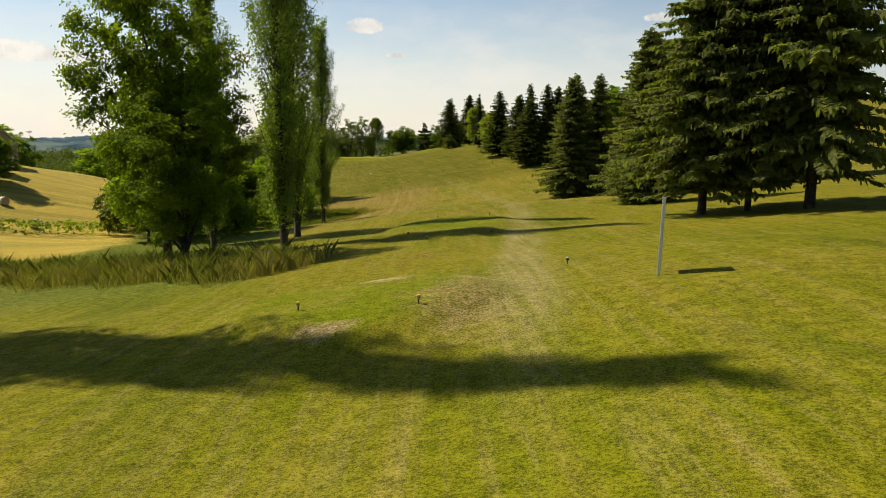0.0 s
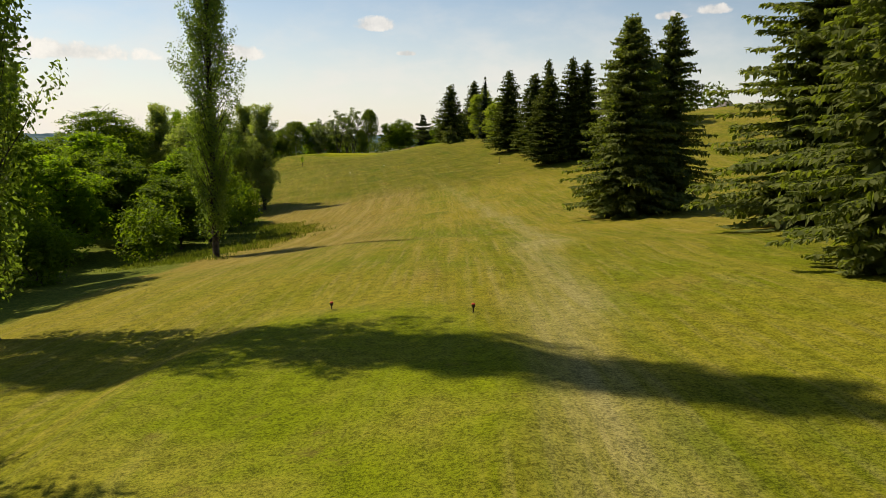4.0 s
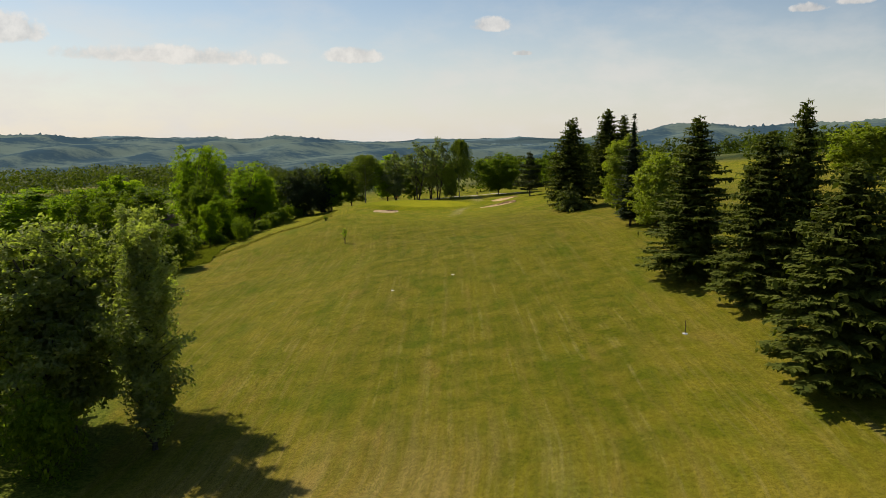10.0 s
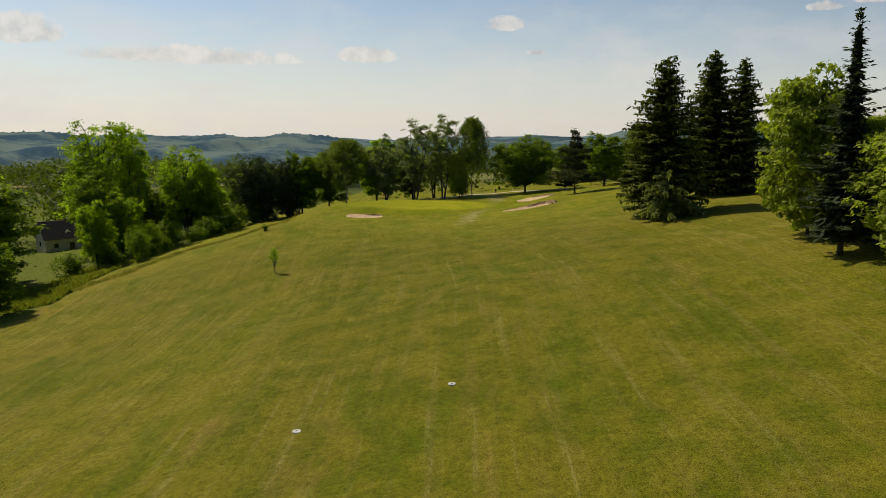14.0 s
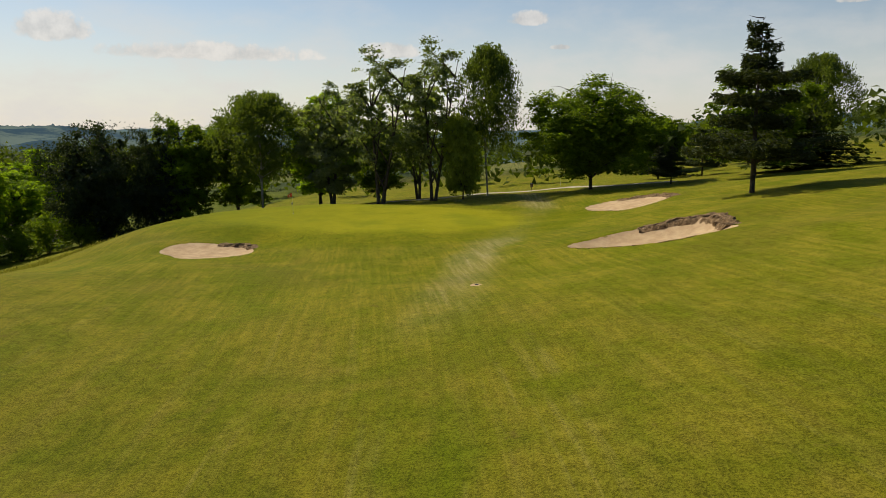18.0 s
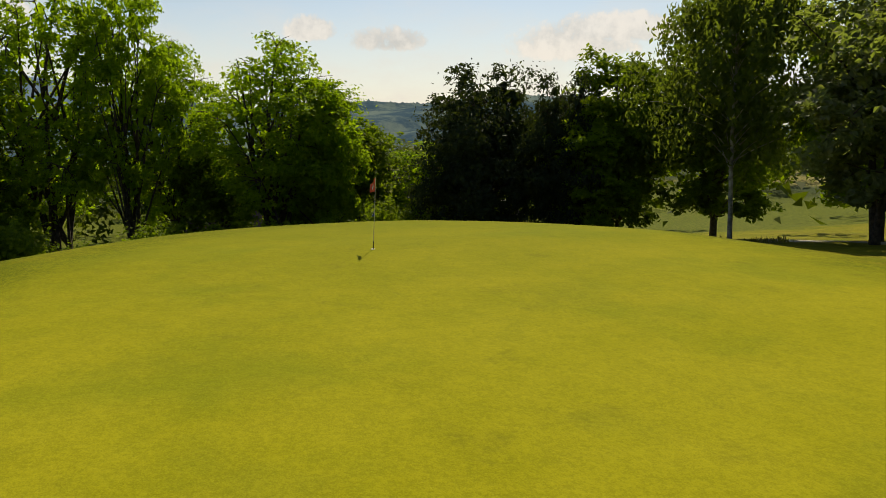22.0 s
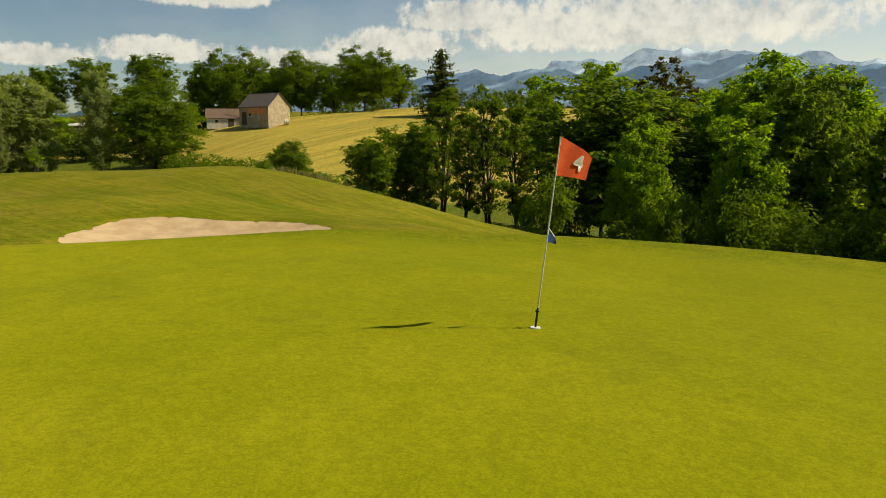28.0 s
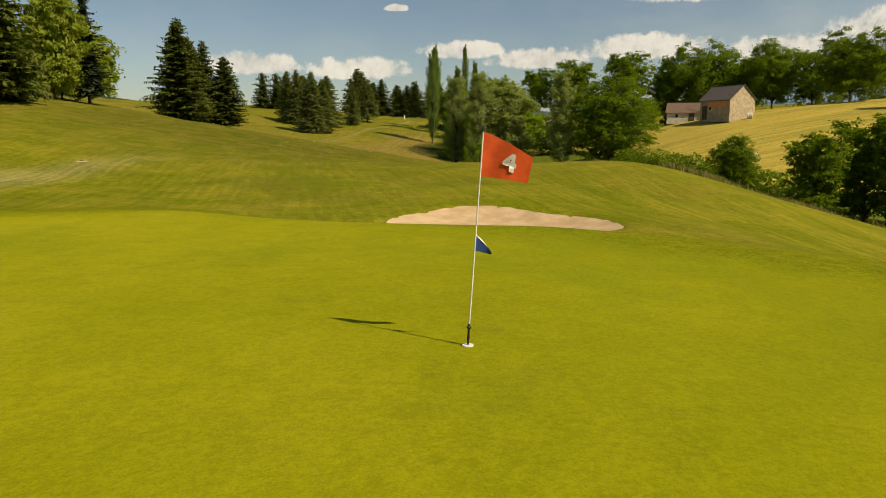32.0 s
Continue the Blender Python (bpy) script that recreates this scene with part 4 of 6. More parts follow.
def pine(h, r, rng, leaf, label="", name="pine_tree", group="", tiers=13, bare=0.2):
    """Flat tiers of boughs with tufts of needles on top, sky between them."""
    wood = [[(np.array([0, 0, -0.35]), h * 0.02), (np.array([0, 0, 0.3]), h * 0.015), (np.array([0.1, 0, h * 0.5]), h * 0.010), (np.array([0, 0, h * 0.98]), 0.03)]]
    P, N = [], []
    for i in range(tiers):
        t = (i + 0.3) / tiers
        z = h * (bare + (1 - bare) * min(0.99, t + rng.uniform(-0.03, 0.03)))
        L0 = r * (1 - t) ** 0.75 * (0.65 + 0.6 * rng.random_sample()) + 0.25
        nb = 5 if t < 0.8 else 4
        a0 = rng.uniform(0, 6.28)
        for b in range(nb):
            a = a0 + 6.2832 * b / nb + rng.uniform(-0.35, 0.35)
            L = L0 * rng.uniform(0.7, 1.25)
            z = z + rng.uniform(-0.4, 0.4)
            d = np.array([math.cos(a), math.sin(a), 0.0])
            e = d * L + np.array([0, 0, z + 0.10 * L])
            line = curve_pts((0, 0, z - 0.05 * L), e, -0.05 * L, 5)
            wood.append([(p, 0.055 * (1 - 0.2 * j)) for j, p in enumerate(line)])
            m = int(26 + 58 * L)
            u = rng.uniform(0.28, 1.05, m)
            s = np.array([-d[1], d[0], 0])
            w = 0.30 * L * np.sin(np.clip(u, 0, 1) * 2.6) + 0.12
            q = np.array([0, 0, z]) + d * (L * u)[:, None] + s * (rng.uniform(-1, 1, m) * w)[:, None] + np.array([0, 0, 1]) * (0.10 * L * u + rng.uniform(-0.35, 0.42, m))[:, None]
            P.append(q)
            N.append(np.tile(np.array([0, 0, 1.0]), (m, 1)))
    V, F = leaves(np.concatenate(P), np.concatenate(N), 0.42, rng, 2.6)
    V[:, 2] *= h / V[:, 2].max()
    return finish_tree(name, label, "tree", group, wood, BARK, V, F, LEAF[leaf])


PROTO = {}


def plant(key, x, y, h, r, build, label="", turn=None, z=None):
    """A tree of a kind: the first is built, the rest are copies at their own size and turn."""
    rng = np.random.RandomState(abs(int(x * 13 + y * 7)) % 99991)
    turn = rng.uniform(0, 360) if turn is None else turn
    z = gz(x, y) if z is None else z
    if key not in PROTO:
        h0, r0 = SIZES.get(key, (19.0, 6.0))
        root = build(h0, r0, np.random.RandomState(len(PROTO) * 17 + 5))
        root.matrix_basis = pose(x, y, z, 0, 0, turn) @ Matrix.Diagonal((r / r0, r / r0, h / h0, 1))
        PROTO[key] = (root, h, r)
    else:
        first, h0, r0 = PROTO[key]
        root = copy_thing(first, pose(x, y, z, 0, 0, turn) @ Matrix.Diagonal((r / r0, r / r0, h / h0, 1)))
    if label:
        root["label"] = label
    return root


# height and spread at which each kind is built
SIZES = {"poplar": (32, 2.8), "palepop": (22, 2.8), "spruce": (19, 4.4), "spruce_b": (20, 4.3), "conif": (19, 4.6), "weepc": (5.3, 5), "spruce_far": (19, 4.6), "slim": (21, 3.6), "dense": (21, 9.5), "big_a": (19.6, 7.2), "conif_low": (19, 5), "big_b": (18, 9.5), "pale_broad": (20, 6), "cedar": (20, 4.2), "pine": (13, 4.8), "shrub": (7.5, 4.4), "shrub_b": (7.5, 4.4),
         "dark": (16, 9), "birch": (18, 7), "silver": (19.5, 6), "silver_b": (22, 5.6), "tall": (22, 6), "yellow": (14, 5.5)}


# ---- trees ----
def b_near(leaf, n=11000, s=0.42, **kw):
    return lambda h, r, g: broadleaf(h, r, g, leaf, n, s, **kw)


KINDS = {
    "broad_a": b_near("broad", n=14000, s=0.44, clumpy=1.5, label="full green broadleaf tree in summer leaf", bare=0.05),
    "broad_b": b_near("bright", n=14000, s=0.44, clumpy=1.5, label="fresh green broadleaf tree lit through its leaves", bare=0.05),
    "mid_a": b_near("broad", n=12000, s=0.44, inner=1.0, clumpy=1.5, label="green broadleaf tree in full leaf", bare=0.07),
    "mid_b": b_near("bright", n=12000, s=0.44, inner=1.0, clumpy=1.5, label="light green broadleaf tree in full leaf", bare=0.07),
    "far_a": b_near("broad", n=5200, s=0.70, inner=1.4, clumpy=1.5, label="distant rounded green tree", bare=0.05),
    "far_b": b_near("bright", n=5200, s=0.70, inner=1.4, clumpy=1.5, label="distant light green tree", bare=0.05),
    "big_a": lambda h, r, g: broadleaf(h, r, g, "broad", 34000, 0.27, bare=0.17, inner=0.6, clumpy=1.5, stems=2, label="full dark green ash with two stems in the long grass"),
    "big_b": lambda h, r, g: broadleaf(h, r, g, "broad", 34000, 0.38, bare=0.10, inner=1.4, clumpy=1.9, label="wide spreading oak with a rounded crown"),
    "dense": lambda h, r, g: broadleaf(h, r, g, "broad", 26000, 0.42, bare=0.0, inner=1.6, clumpy=2.4, label="broad dense dark green tree beside the hay field"),
    "yellow": b_near("yellow", n=13000, s=0.46, inner=1.4, clumpy=2.2, label="yellow-green maple on the slope", bare=0.03),
    "dark": lambda h, r, g: broadleaf(h, r, g, "dark", 22000, 0.36, bare=0.0, inner=1.3, label="dense dark glossy dome-shaped tree beside the green", clumpy=2.4),
    "silver": lambda h, r, g: broadleaf(h, r, g, "silver", 12000, 0.42, bare=0.12, inner=0.6, label="silver-leaved poplar behind the green", stems=2),
    "tall": lambda h, r, g: broadleaf(h, r, g, "bright", 12500, 0.38, bare=0.17, inner=0.08, lift=1.5, label="tall open ash tree with several stems", stems=4, clumpy=1.5),
    "ash": lambda h, r, g: broadleaf(h, r, g, "bright", 17000, 0.33, bare=0.20, inner=0.06, lift=1.2, label="full round-crowned ash with several dark stems", stems=3, clumpy=2.0),
    "pale_broad": b_near("pale", n=17000, s=0.40, inner=0.7, clumpy=2.0, label="full olive-green ash beside the pale poplar", bare=0.05),
    "shrub": lambda h, r, g: shrub(h, r, g, "broad", 2900, 0.42, label="dense green bush at the edge of the fairway"),
    "shrub_b": lambda h, r, g: shrub(h, r, g, "broad", 2900, 0.42, label="light green bush in the hedge"),
    "spruce": lambda h, r, g: conifer(h, r, g, "spruce", label="dark spruce along the fairway", twig=0.55, ragged=0.28, per=12, droop=0.26, bare=0.06, taper=0.70, gap=0.42),
    "spruce_far": lambda h, r, g: conifer(h, r, g, "spruce", label="dark spruce in a far row", gap=0.8, per=9, twig=0.9, taper=0.62, bare=0.02, ragged=0.3),
    "slim": lambda h, r, g: broadleaf(h, r, g, "broad", 11000, 0.36, bare=0.03, label="slender young alder leafy down to the ground", stems=2, clumpy=2.0, inner=0.1, lift=0.3),
    "spruce_b": lambda h, r, g: conifer(h, r, g, "spruce", label="dark pointed spruce with ragged sides", twig=0.55, ragged=0.38, per=11, droop=0.26, bare=0.05, taper=0.78, gap=0.44),
    "conif": lambda h, r, g: conifer(h, r, g, "conif", label="old spruce with hanging olive-green boughs", bare=0.15, droop=0.44, gap=0.42, taper=0.56, ragged=0.40, twig=0.34, per=13),
    "conif_low": lambda h, r, g: conifer(h, r, g, "conif", label="old spruce with boughs down to the turf", bare=0.03, droop=0.34, gap=0.46, taper=0.70, ragged=0.38, twig=0.34, per=13),
    "weepc": lambda h, r, g: conifer(h, r, g, "conif", label="low weeping conifer with bent boughs", name="weeping_conifer", bare=0.12, droop=0.55, taper=0.4, ragged=0.4, gap=0.4, twig=0.45),
    "cedar": lambda h, r, g: conifer(h, r, g, "pine", label="slender larch with a bent thin top", name="larch_tree", bare=0.08, droop=0.20, gap=0.62, taper=1.15, ragged=0.5, per=7, twig=0.5),
    "pine": lambda h, r, g: pine(h, r, g, "pine", label="open pine with flat tiers of boughs"),
    "poplar": lambda h, r, g: poplar(h, r, g, "poplar", 34000, 0.19, label="tall narrow poplar with a dark stem beside the rough", airy=0.13),
    "palepop": lambda h, r, g: poplar(h, r, g, "pale", 24000, 0.24, label="pale narrow poplar with thin foliage", spire=0.9, airy=0.20),
    "birch": lambda h, r, g: weeper(h, r, g, "birch", 15000, 0.36, label="weeping birch with hanging twigs"),
    "copper": b_near("copper", n=3600, s=0.8, label="copper-brown tree above the wood", bare=0.08),
}

TREES = {
    "poplar": [(-13.5, 61, 34.5, 2.7), (-15.1, 74.7, 36, 2.8), (-19, 114.9, 32, 2.7), (-24.6, 77.0, 28.5, 2.7), (-28.3, 29.8, 32, 2.4), (-23.5, 29.2, 39.0, 2.1)],
    "conif": [(18.4, 51.4, 19, 5.6), (21.3, 50.6, 22, 5.4), (23.8, 47.0, 23, 6.2)],
    "spruce_b": [(17.9, 231.5, 20.3, 6.7), (25.8, 217.1, 21.4, 4.9), (28.1, 197.6, 20.9, 5.9), (15.5, 321.0, 20.0, 5.7), (3.5, -48.7, 19.0, 7.6), (16.0, -43.3, 18.4, 7.6), (29.9, -39.4, 21.0, 7.6), (41.7, -38.5, 21.3, 7.6), (58.5, -1.2, 16.9, 6.8)],
    "spruce": [(22.6, 217.9, 18.5, 5.5), (23.3, 196.3, 17.6, 5.9), (30.9, 197.7, 19.6, 4.8), (3.0, 306.5, 20.5, 6.1), (11.8, 324.5, 21.5, 6.0), (-2.5, -49.2, 19.0, 7.6), (11.2, -42.0, 20.8, 7.6), (22.1, -46.0, 18.1, 7.6), (35.8, -43.7, 18.5, 7.6), (52.0, 3.7, 17.0, 6.8)],
    "yellow": [(17.1, 271.5, 11.7, 4.3), (17.6, 263.8, 13.0, 5.4), (13.3, 278.8, 16.2, 4.6), (59.0, 292.6, 11.2, 6.5), (-39.5, 398.0, 13.0, 3.2)],
    "weepc": [(3.0, 301, 5.3, 5)],
    "cedar": [(13.5, 270.3, 19.8, 4.1)],
    "palepop": [(-35.4, 196.7, 22.0, 3.5), (-41.5, 205.7, 22.4, 3.4), (-60.5, 206.0, 23.0, 3.8)],
    "shrub_b": [(-41.8, 190.5, 8.8, 4.4), (-33.7, 172.1, 8.0, 4.2), (-31.9, 166.6, 8.7, 4.6), (-90.9, 335.2, 6.5, 2.7), (-101.1, 352.8, 6.3, 3.0), (-107.1, 370.5, 4.7, 2.6), (-105.5, 305.0, 10.2, 2.9), (-94.8, 327.2, 4.1, 3.6), (-94.9, 337.6, 5.0, 3.6), (-96.9, 348.0, 3.7, 3.6), (-95.0, 358.4, 3.6, 3.6), (-95.8, 368.8, 4.1, 3.6), (-95.9, 379.2, 4.7, 3.6), (-95.1, 389.6, 4.6, 3.6)],
    "shrub": [(-34.9, 172.6, 6.8, 4.8), (-36.1, 163.3, 8.0, 4.6), (-87.0, 324.7, 6.3, 3.1), (-93.8, 339.4, 7.2, 2.7), (-99.5, 345.9, 7.0, 3.6), (-99.9, 302.9, 5.8, 1.9), (-27.0, 120.0, 6.0, 4.0), (-31.0, 129.0, 7.0, 4.5), (-30.0, 148.0, 6.0, 4.0), (-31.0, 158.0, 7.0, 4.0), (-30.0, 104.0, 5.5, 4.0), (-36.0, 112.0, 7.0, 4.5), (-99.3, 322.0, 4.7, 3.6), (-99.5, 332.4, 5.9, 3.6), (-94.7, 342.8, 5.8, 3.6), (-97.8, 353.2, 5.9, 3.6), (-94.4, 363.6, 5.0, 3.6), (-96.5, 374.0, 4.3, 3.6), (-96.2, 384.4, 5.8, 3.6), (-94.4, 394.8, 4.7, 3.6), (-55.0, 68.0, 4.0, 4.0), (-62.0, 75.0, 5.0, 5.0), (-72.0, 95.0, 6.0, 6.0)],
    "dense": [(-85.3, 256.5, 9.0, 3.9), (-71.5, 203.0, 20.5, 11.5)],
    "dark": [(-95.0, 393.5, 18.6, 8.6), (-89.0, 399.0, 16.6, 5.2)],
    "birch": [(-73.0, 404.0, 20.0, 8.4), (-36.5, 401.0, 21.5, 5.4), (8.2, 409.2, 16.1, 5.7)],
    "silver": [(-61.0, 403.5, 19.5, 6.8)],
    "silver_b": [(-44.0, 399.0, 22.8, 5.2), (-51.0, 396.0, 22.0, 5.6), (-48.0, 406.0, 20.5, 5.2)],
    "tall": [(-113.2, 362.0, 30.0, 5.6)],
    "ash": [(-115.5, 355.0, 31.0, 8.6), (-118.0, 366.5, 26.0, 6.6), (-106.3, 375.9, 23.4, 8.2)],
    "pale_broad": [(-47.8, 196.5, 21.5, 7.0), (-46.1, 199.7, 22.5, 7.2)],
    "big_b": [(-22.0, 399.5, 15.5, 10.5), (-108.9, 131.5, 26.1, 11.6), (-126.0, 142.7, 21.6, 10.2), (-143.0, 155.5, 20.9, 11.1)],
    "big_a": [(-20.8, 54.2, 21.6, 6.1), (-17.9, 49.6, 12.6, 4.7)],
    "pine": [(-8.8, 359.3, 13.2, 4.9), (-11.6, 398.4, 4.9, 2.8), (-11.8, 419.6, 5.2, 3.3), (-4.6, 423.7, 7.7, 4.0)],
    "copper": [(-165.6, 261.8, 24.5, 8.9)],
    "slim": [(-100.7, 293.5, 19.7, 3.1), (-106.1, 292.5, 19.3, 2.9), (-101.5, 279.7, 19.6, 3.3), (-101.3, 286.6, 17.9, 2.5), (-111.7, 291.8, 20.2, 3.5), (-92.7, 290.8, 12.9, 2.0), (-28.4, 141.7, 17.5, 2.8)],
    "spruce_far": [(7.1, 411.4, 8.6, 10.1), (48.4, -42.9, 20.0, 8.4), (65.0, -2.1, 18.7, 7.5), (78.0, 0.0, 18.6, 7.5), (-150.3, 192.5, 19.0, 6.8), (52.8, 251.5, 12.5, 4.8), (52.0, 248.0, 12.5, 6.6), (71.5, 5.7, 17.2, 7.5), (84.5, 2.7, 18.5, 7.5)],
    "conif_low": [(20, 72.3, 17, 4.6), (26, 90.8, 20, 6.7), (31.3, 93.9, 21, 6.0), (20.5, 117, 19, 5.8), (25.6, 120.5, 19.5, 4.6), (22.2, 122.5, 20, 4.8), (37, 95, 21, 5.5), (43, 88, 20, 5.5)],
    "mid_b": [(55.1, 234.4, 14.8, 6.0), (-96.3, 325.9, 13.5, 3.3), (-121.5, 316.1, 22.5, 5.8), (-97.9, 336.2, 14.7, 4.2), (-143.4, 312.7, 21.2, 14.3), (-124.8, 416.4, 17.3, 5.5), (-121.0, 323.0, 24.0, 8.0), (-127.0, 311.0, 21.0, 7.5), (-140.0, 341.0, 18.0, 8.0), (-110.5, 378.5, 16.0, 5.5), (-109.3, 393.5, 12.7, 5.5)],
    "broad_b": [(-51.4, 156.3, 14.9, 7.4), (-66.0, 411.0, 19.0, 6.5), (-86.0, 401.0, 13.0, 5.0), (-104.6, 380.3, 18.1, 4.7), (-38.0, 163.0, 13.0, 5.0), (-38.0, 151.0, 11.0, 5.0), (-39.0, 125.0, 12.0, 5.0), (-45.0, 117.0, 15.0, 6.0), (-43.0, 105.0, 13.0, 5.0)],
    "broad_a": [(-34.9, 95.2, 23.8, 8.5), (-33.5, 21.5, 25.0, 6.0), (-80.0, 409.0, 18.5, 6.5), (-32.5, 150.0, 13.0, 5.5), (-30.0, 135.0, 10.0, 4.8), (-42.5, 111.3, 25.6, 6.7), (-1.6, 397.4, 14.1, 6.4), (-86.2, 403.4, 18.4, 5.9), (-56.0, 414.0, 15.0, 6.0), (-34.0, 138.0, 9.0, 5.0), (-40.0, 140.0, 13.0, 5.5), (-47.0, 132.0, 15.0, 6.5), (-50.0, 150.0, 13.0, 5.0)],
    "mid_a": [(52.1, 224.9, 14.2, 4.7), (-108.2, 309.6, 20.5, 10.4), (51.8, 234.5, 12.1, 3.9), (-119.6, 324.2, 20.8, 5.4), (-111.9, 347.4, 20.8, 5.4), (-104.1, 337.5, 18.5, 4.8), (-173.4, 374.4, 17.1, 17.1), (-122.2, 124.7, 19.3, 8.3), (-108.3, -50.3, 32.6, 13.7), (-79.9, -63.0, 30.2, 12.2), (-59.7, -73.8, 28.3, 10.7), (-98.1, 126.1, 23.3, 6.9), (24.0, 407.3, 10.9, 5.1), (30.0, 405.3, 9.3, 4.4), (8.3, 456.8, 9.0, 4.2), (-12.2, 463.5, 13.6, 6.0), (-109.9, 413.0, 14.7, 5.6), (-7.0, 467.5, 12.1, 5.7), (-112.0, 314.0, 15.0, 6.0), (-133.0, 326.0, 20.0, 7.0), (-115.0, 300.0, 17.0, 6.0), (-89.0, 145.0, 9.5, 4.5), (-114.8, 371.0, 13.9, 5.5), (-111.7, 386.0, 16.1, 5.5), (-85.4, 289.1, 10.5, 3.6), (-92.3, 285.9, 13.5, 4.6)],
    "far_b": [(-158.9, 248.1, 19.5, 6.1), (-146.3, 243.9, 16.2, 5.2)],
    "far_a": [(-162.6, 281.5, 25.6, 7.1), (-140.3, 135.0, 17.6, 8.3), (-157.3, 151.0, 14.9, 7.0), (-0.1, 508.9, 10.5, 4.9)],
}
KINDS["silver_b"] = lambda h, r, g: broadleaf(h, r, g, "silverdark", 8500, 0.36, bare=0.14, inner=0.08, label="tall dark poplar with silver leaf undersides", stems=2)
for kind, spots in TREES.items():
    for x, y, h, r in spots:
        plant(kind, x, y, h, r, KINDS[kind])


# ---- bunkers ----
def bunker(cx, cy, rx, ry, turn, deep, seed, label, lip_from, lip_to, lip_h):
    root = thing("bunker", label, "bunker", "bunkers round the green")
    rng = np.random.RandomState(seed)
    rings, n = 12, 96
    V = []
    a = np.linspace(0, 2 * np.pi, n, endpoint=False)
    c, s = math.cos(turn), math.sin(turn)
    w = 1 + 0.16 * (np.sin(2 * a + seed) * 0.6 + np.sin(3 * a + 2 * seed) * 0.5 + np.sin(5 * a + seed * 3) * 0.3)
    for k in range(rings + 1):
        q = k / rings
        u, v = rx * q * w * np.cos(a) * 1.0, ry * q * w * np.sin(a) * 1.0
        x, y = cx + u * c - v * s, cy + u * s + v * c
        z = land(x, y) - deep * (1 - q ** 3.2) - 0.04 + 0.018 * np.sin(x * 5 + seed) * np.sin(y * 6.3) + rng.uniform(-0.012, 0.012, n)
        V.append(np.stack([x, y, z], 1))
    V = np.concatenate(V)
    F = [(k * n + i, k * n + (i + 1) % n, (k + 1) * n + (i + 1) % n, (k + 1) * n + i) for k in range(rings) for i in range(n)]
    part("sand", mesh_of("sand", V, F, SAND), SAND, root)
    # the broken earth lip at the back
    m = 70
    b = np.linspace(lip_from, lip_to, m)
    wb = 1 + 0.16 * (np.sin(2 * b + seed) * 0.6 + np.sin(3 * b + 2 * seed) * 0.5 + np.sin(5 * b + seed * 3) * 0.3)
    V = []
    fade = np.sin(np.linspace(0, np.pi, m)) ** 0.6
    for k, (q, up) in enumerate(((0.86, -0.40), (0.93, -0.10), (0.975, 0.30), (1.0, 0.75), (1.03, 1.0), (1.10, 0.86), (1.16, 0.2))):
        j = (rng.uniform(-0.05, 0.05, m) + 0.035 * np.sin(b * 23 + seed) + 0.03 * np.sin(b * 9 + 2 * seed)) * (1 if 0 < k < 6 else 0)
        u, v = rx * (q + j) * wb * np.cos(b), ry * (q + j) * wb * np.sin(b)
        x, y = cx + u * c - v * s, cy + u * s + v * c
        V.append(np.stack([x, y, land(x, y) + up * lip_h * fade * (1 + rng.uniform(-0.45, 0.45, m) + 0.35 * np.sin(b * 15 + seed)) - (deep * 0.35 if k == 0 else 0) - 0.02], 1))
    V = np.concatenate(V)
    F = [(k * m + i, k * m + i + 1, (k + 1) * m + i + 1, (k + 1) * m + i) for k in range(6) for i in range(m - 1)]
    part("earth_lip", mesh_of("earth_lip", V, F, EARTH), EARTH, root, "crumbling brown earth edge")


bunker(*BUNKERS[0], "pale sand bunker with a low turf edge", 0.5, 1.7, 0.10)
bunker(*BUNKERS[1], "wide pale sand bunker with a crumbling earth edge", 0.1, 1.9, 0.17)
bunker(*BUNKERS[2], "shallow pinkish sand bunker on the slope", 0.4, 2.6, 0.12)


# ---- small shapes ----
def box_bm(sx, sy, sz, at=(0, 0, 0), bevel=0.0, turn=0.0):
    bm = bmesh.new()
    bmesh.ops.create_cube(bm, size=1.0, matrix=Matrix.Translation(at) @ Matrix.Rotation(turn, 4, "Z") @ Matrix.Diagonal((sx, sy, sz, 1)))
    if bevel:
        bmesh.ops.bevel(bm, geom=bm.edges[:], offset=bevel, segments=2, affect="EDGES")
    return bm


def cyl_bm(r1, r2, depth, at=(0, 0, 0), seg=16, rot=None):
    bm = bmesh.new()
    m = Matrix.Translation(at) @ (rot or Matrix())
    bmesh.ops.create_cone(bm, cap_ends=True, segments=seg, radius1=r1, radius2=r2, depth=depth, matrix=m)
    return bm


def prism_bm(outline, y0, y1):
    """An outline in x and z, drawn out along y."""
    bm = bmesh.new()
    a, b = [bm.verts.new((x, y0, z)) for x, z in outline], [bm.verts.new((x, y1, z)) for x, z in outline]
    bm.faces.new(a), bm.faces.new(b[::-1])
    for i in range(len(a)):
        j = (i + 1) % len(a)
        bm.faces.new((a[i], b[i], b[j], a[j]))
    bmesh.ops.recalc_face_normals(bm, faces=bm.faces[:])
    return bm


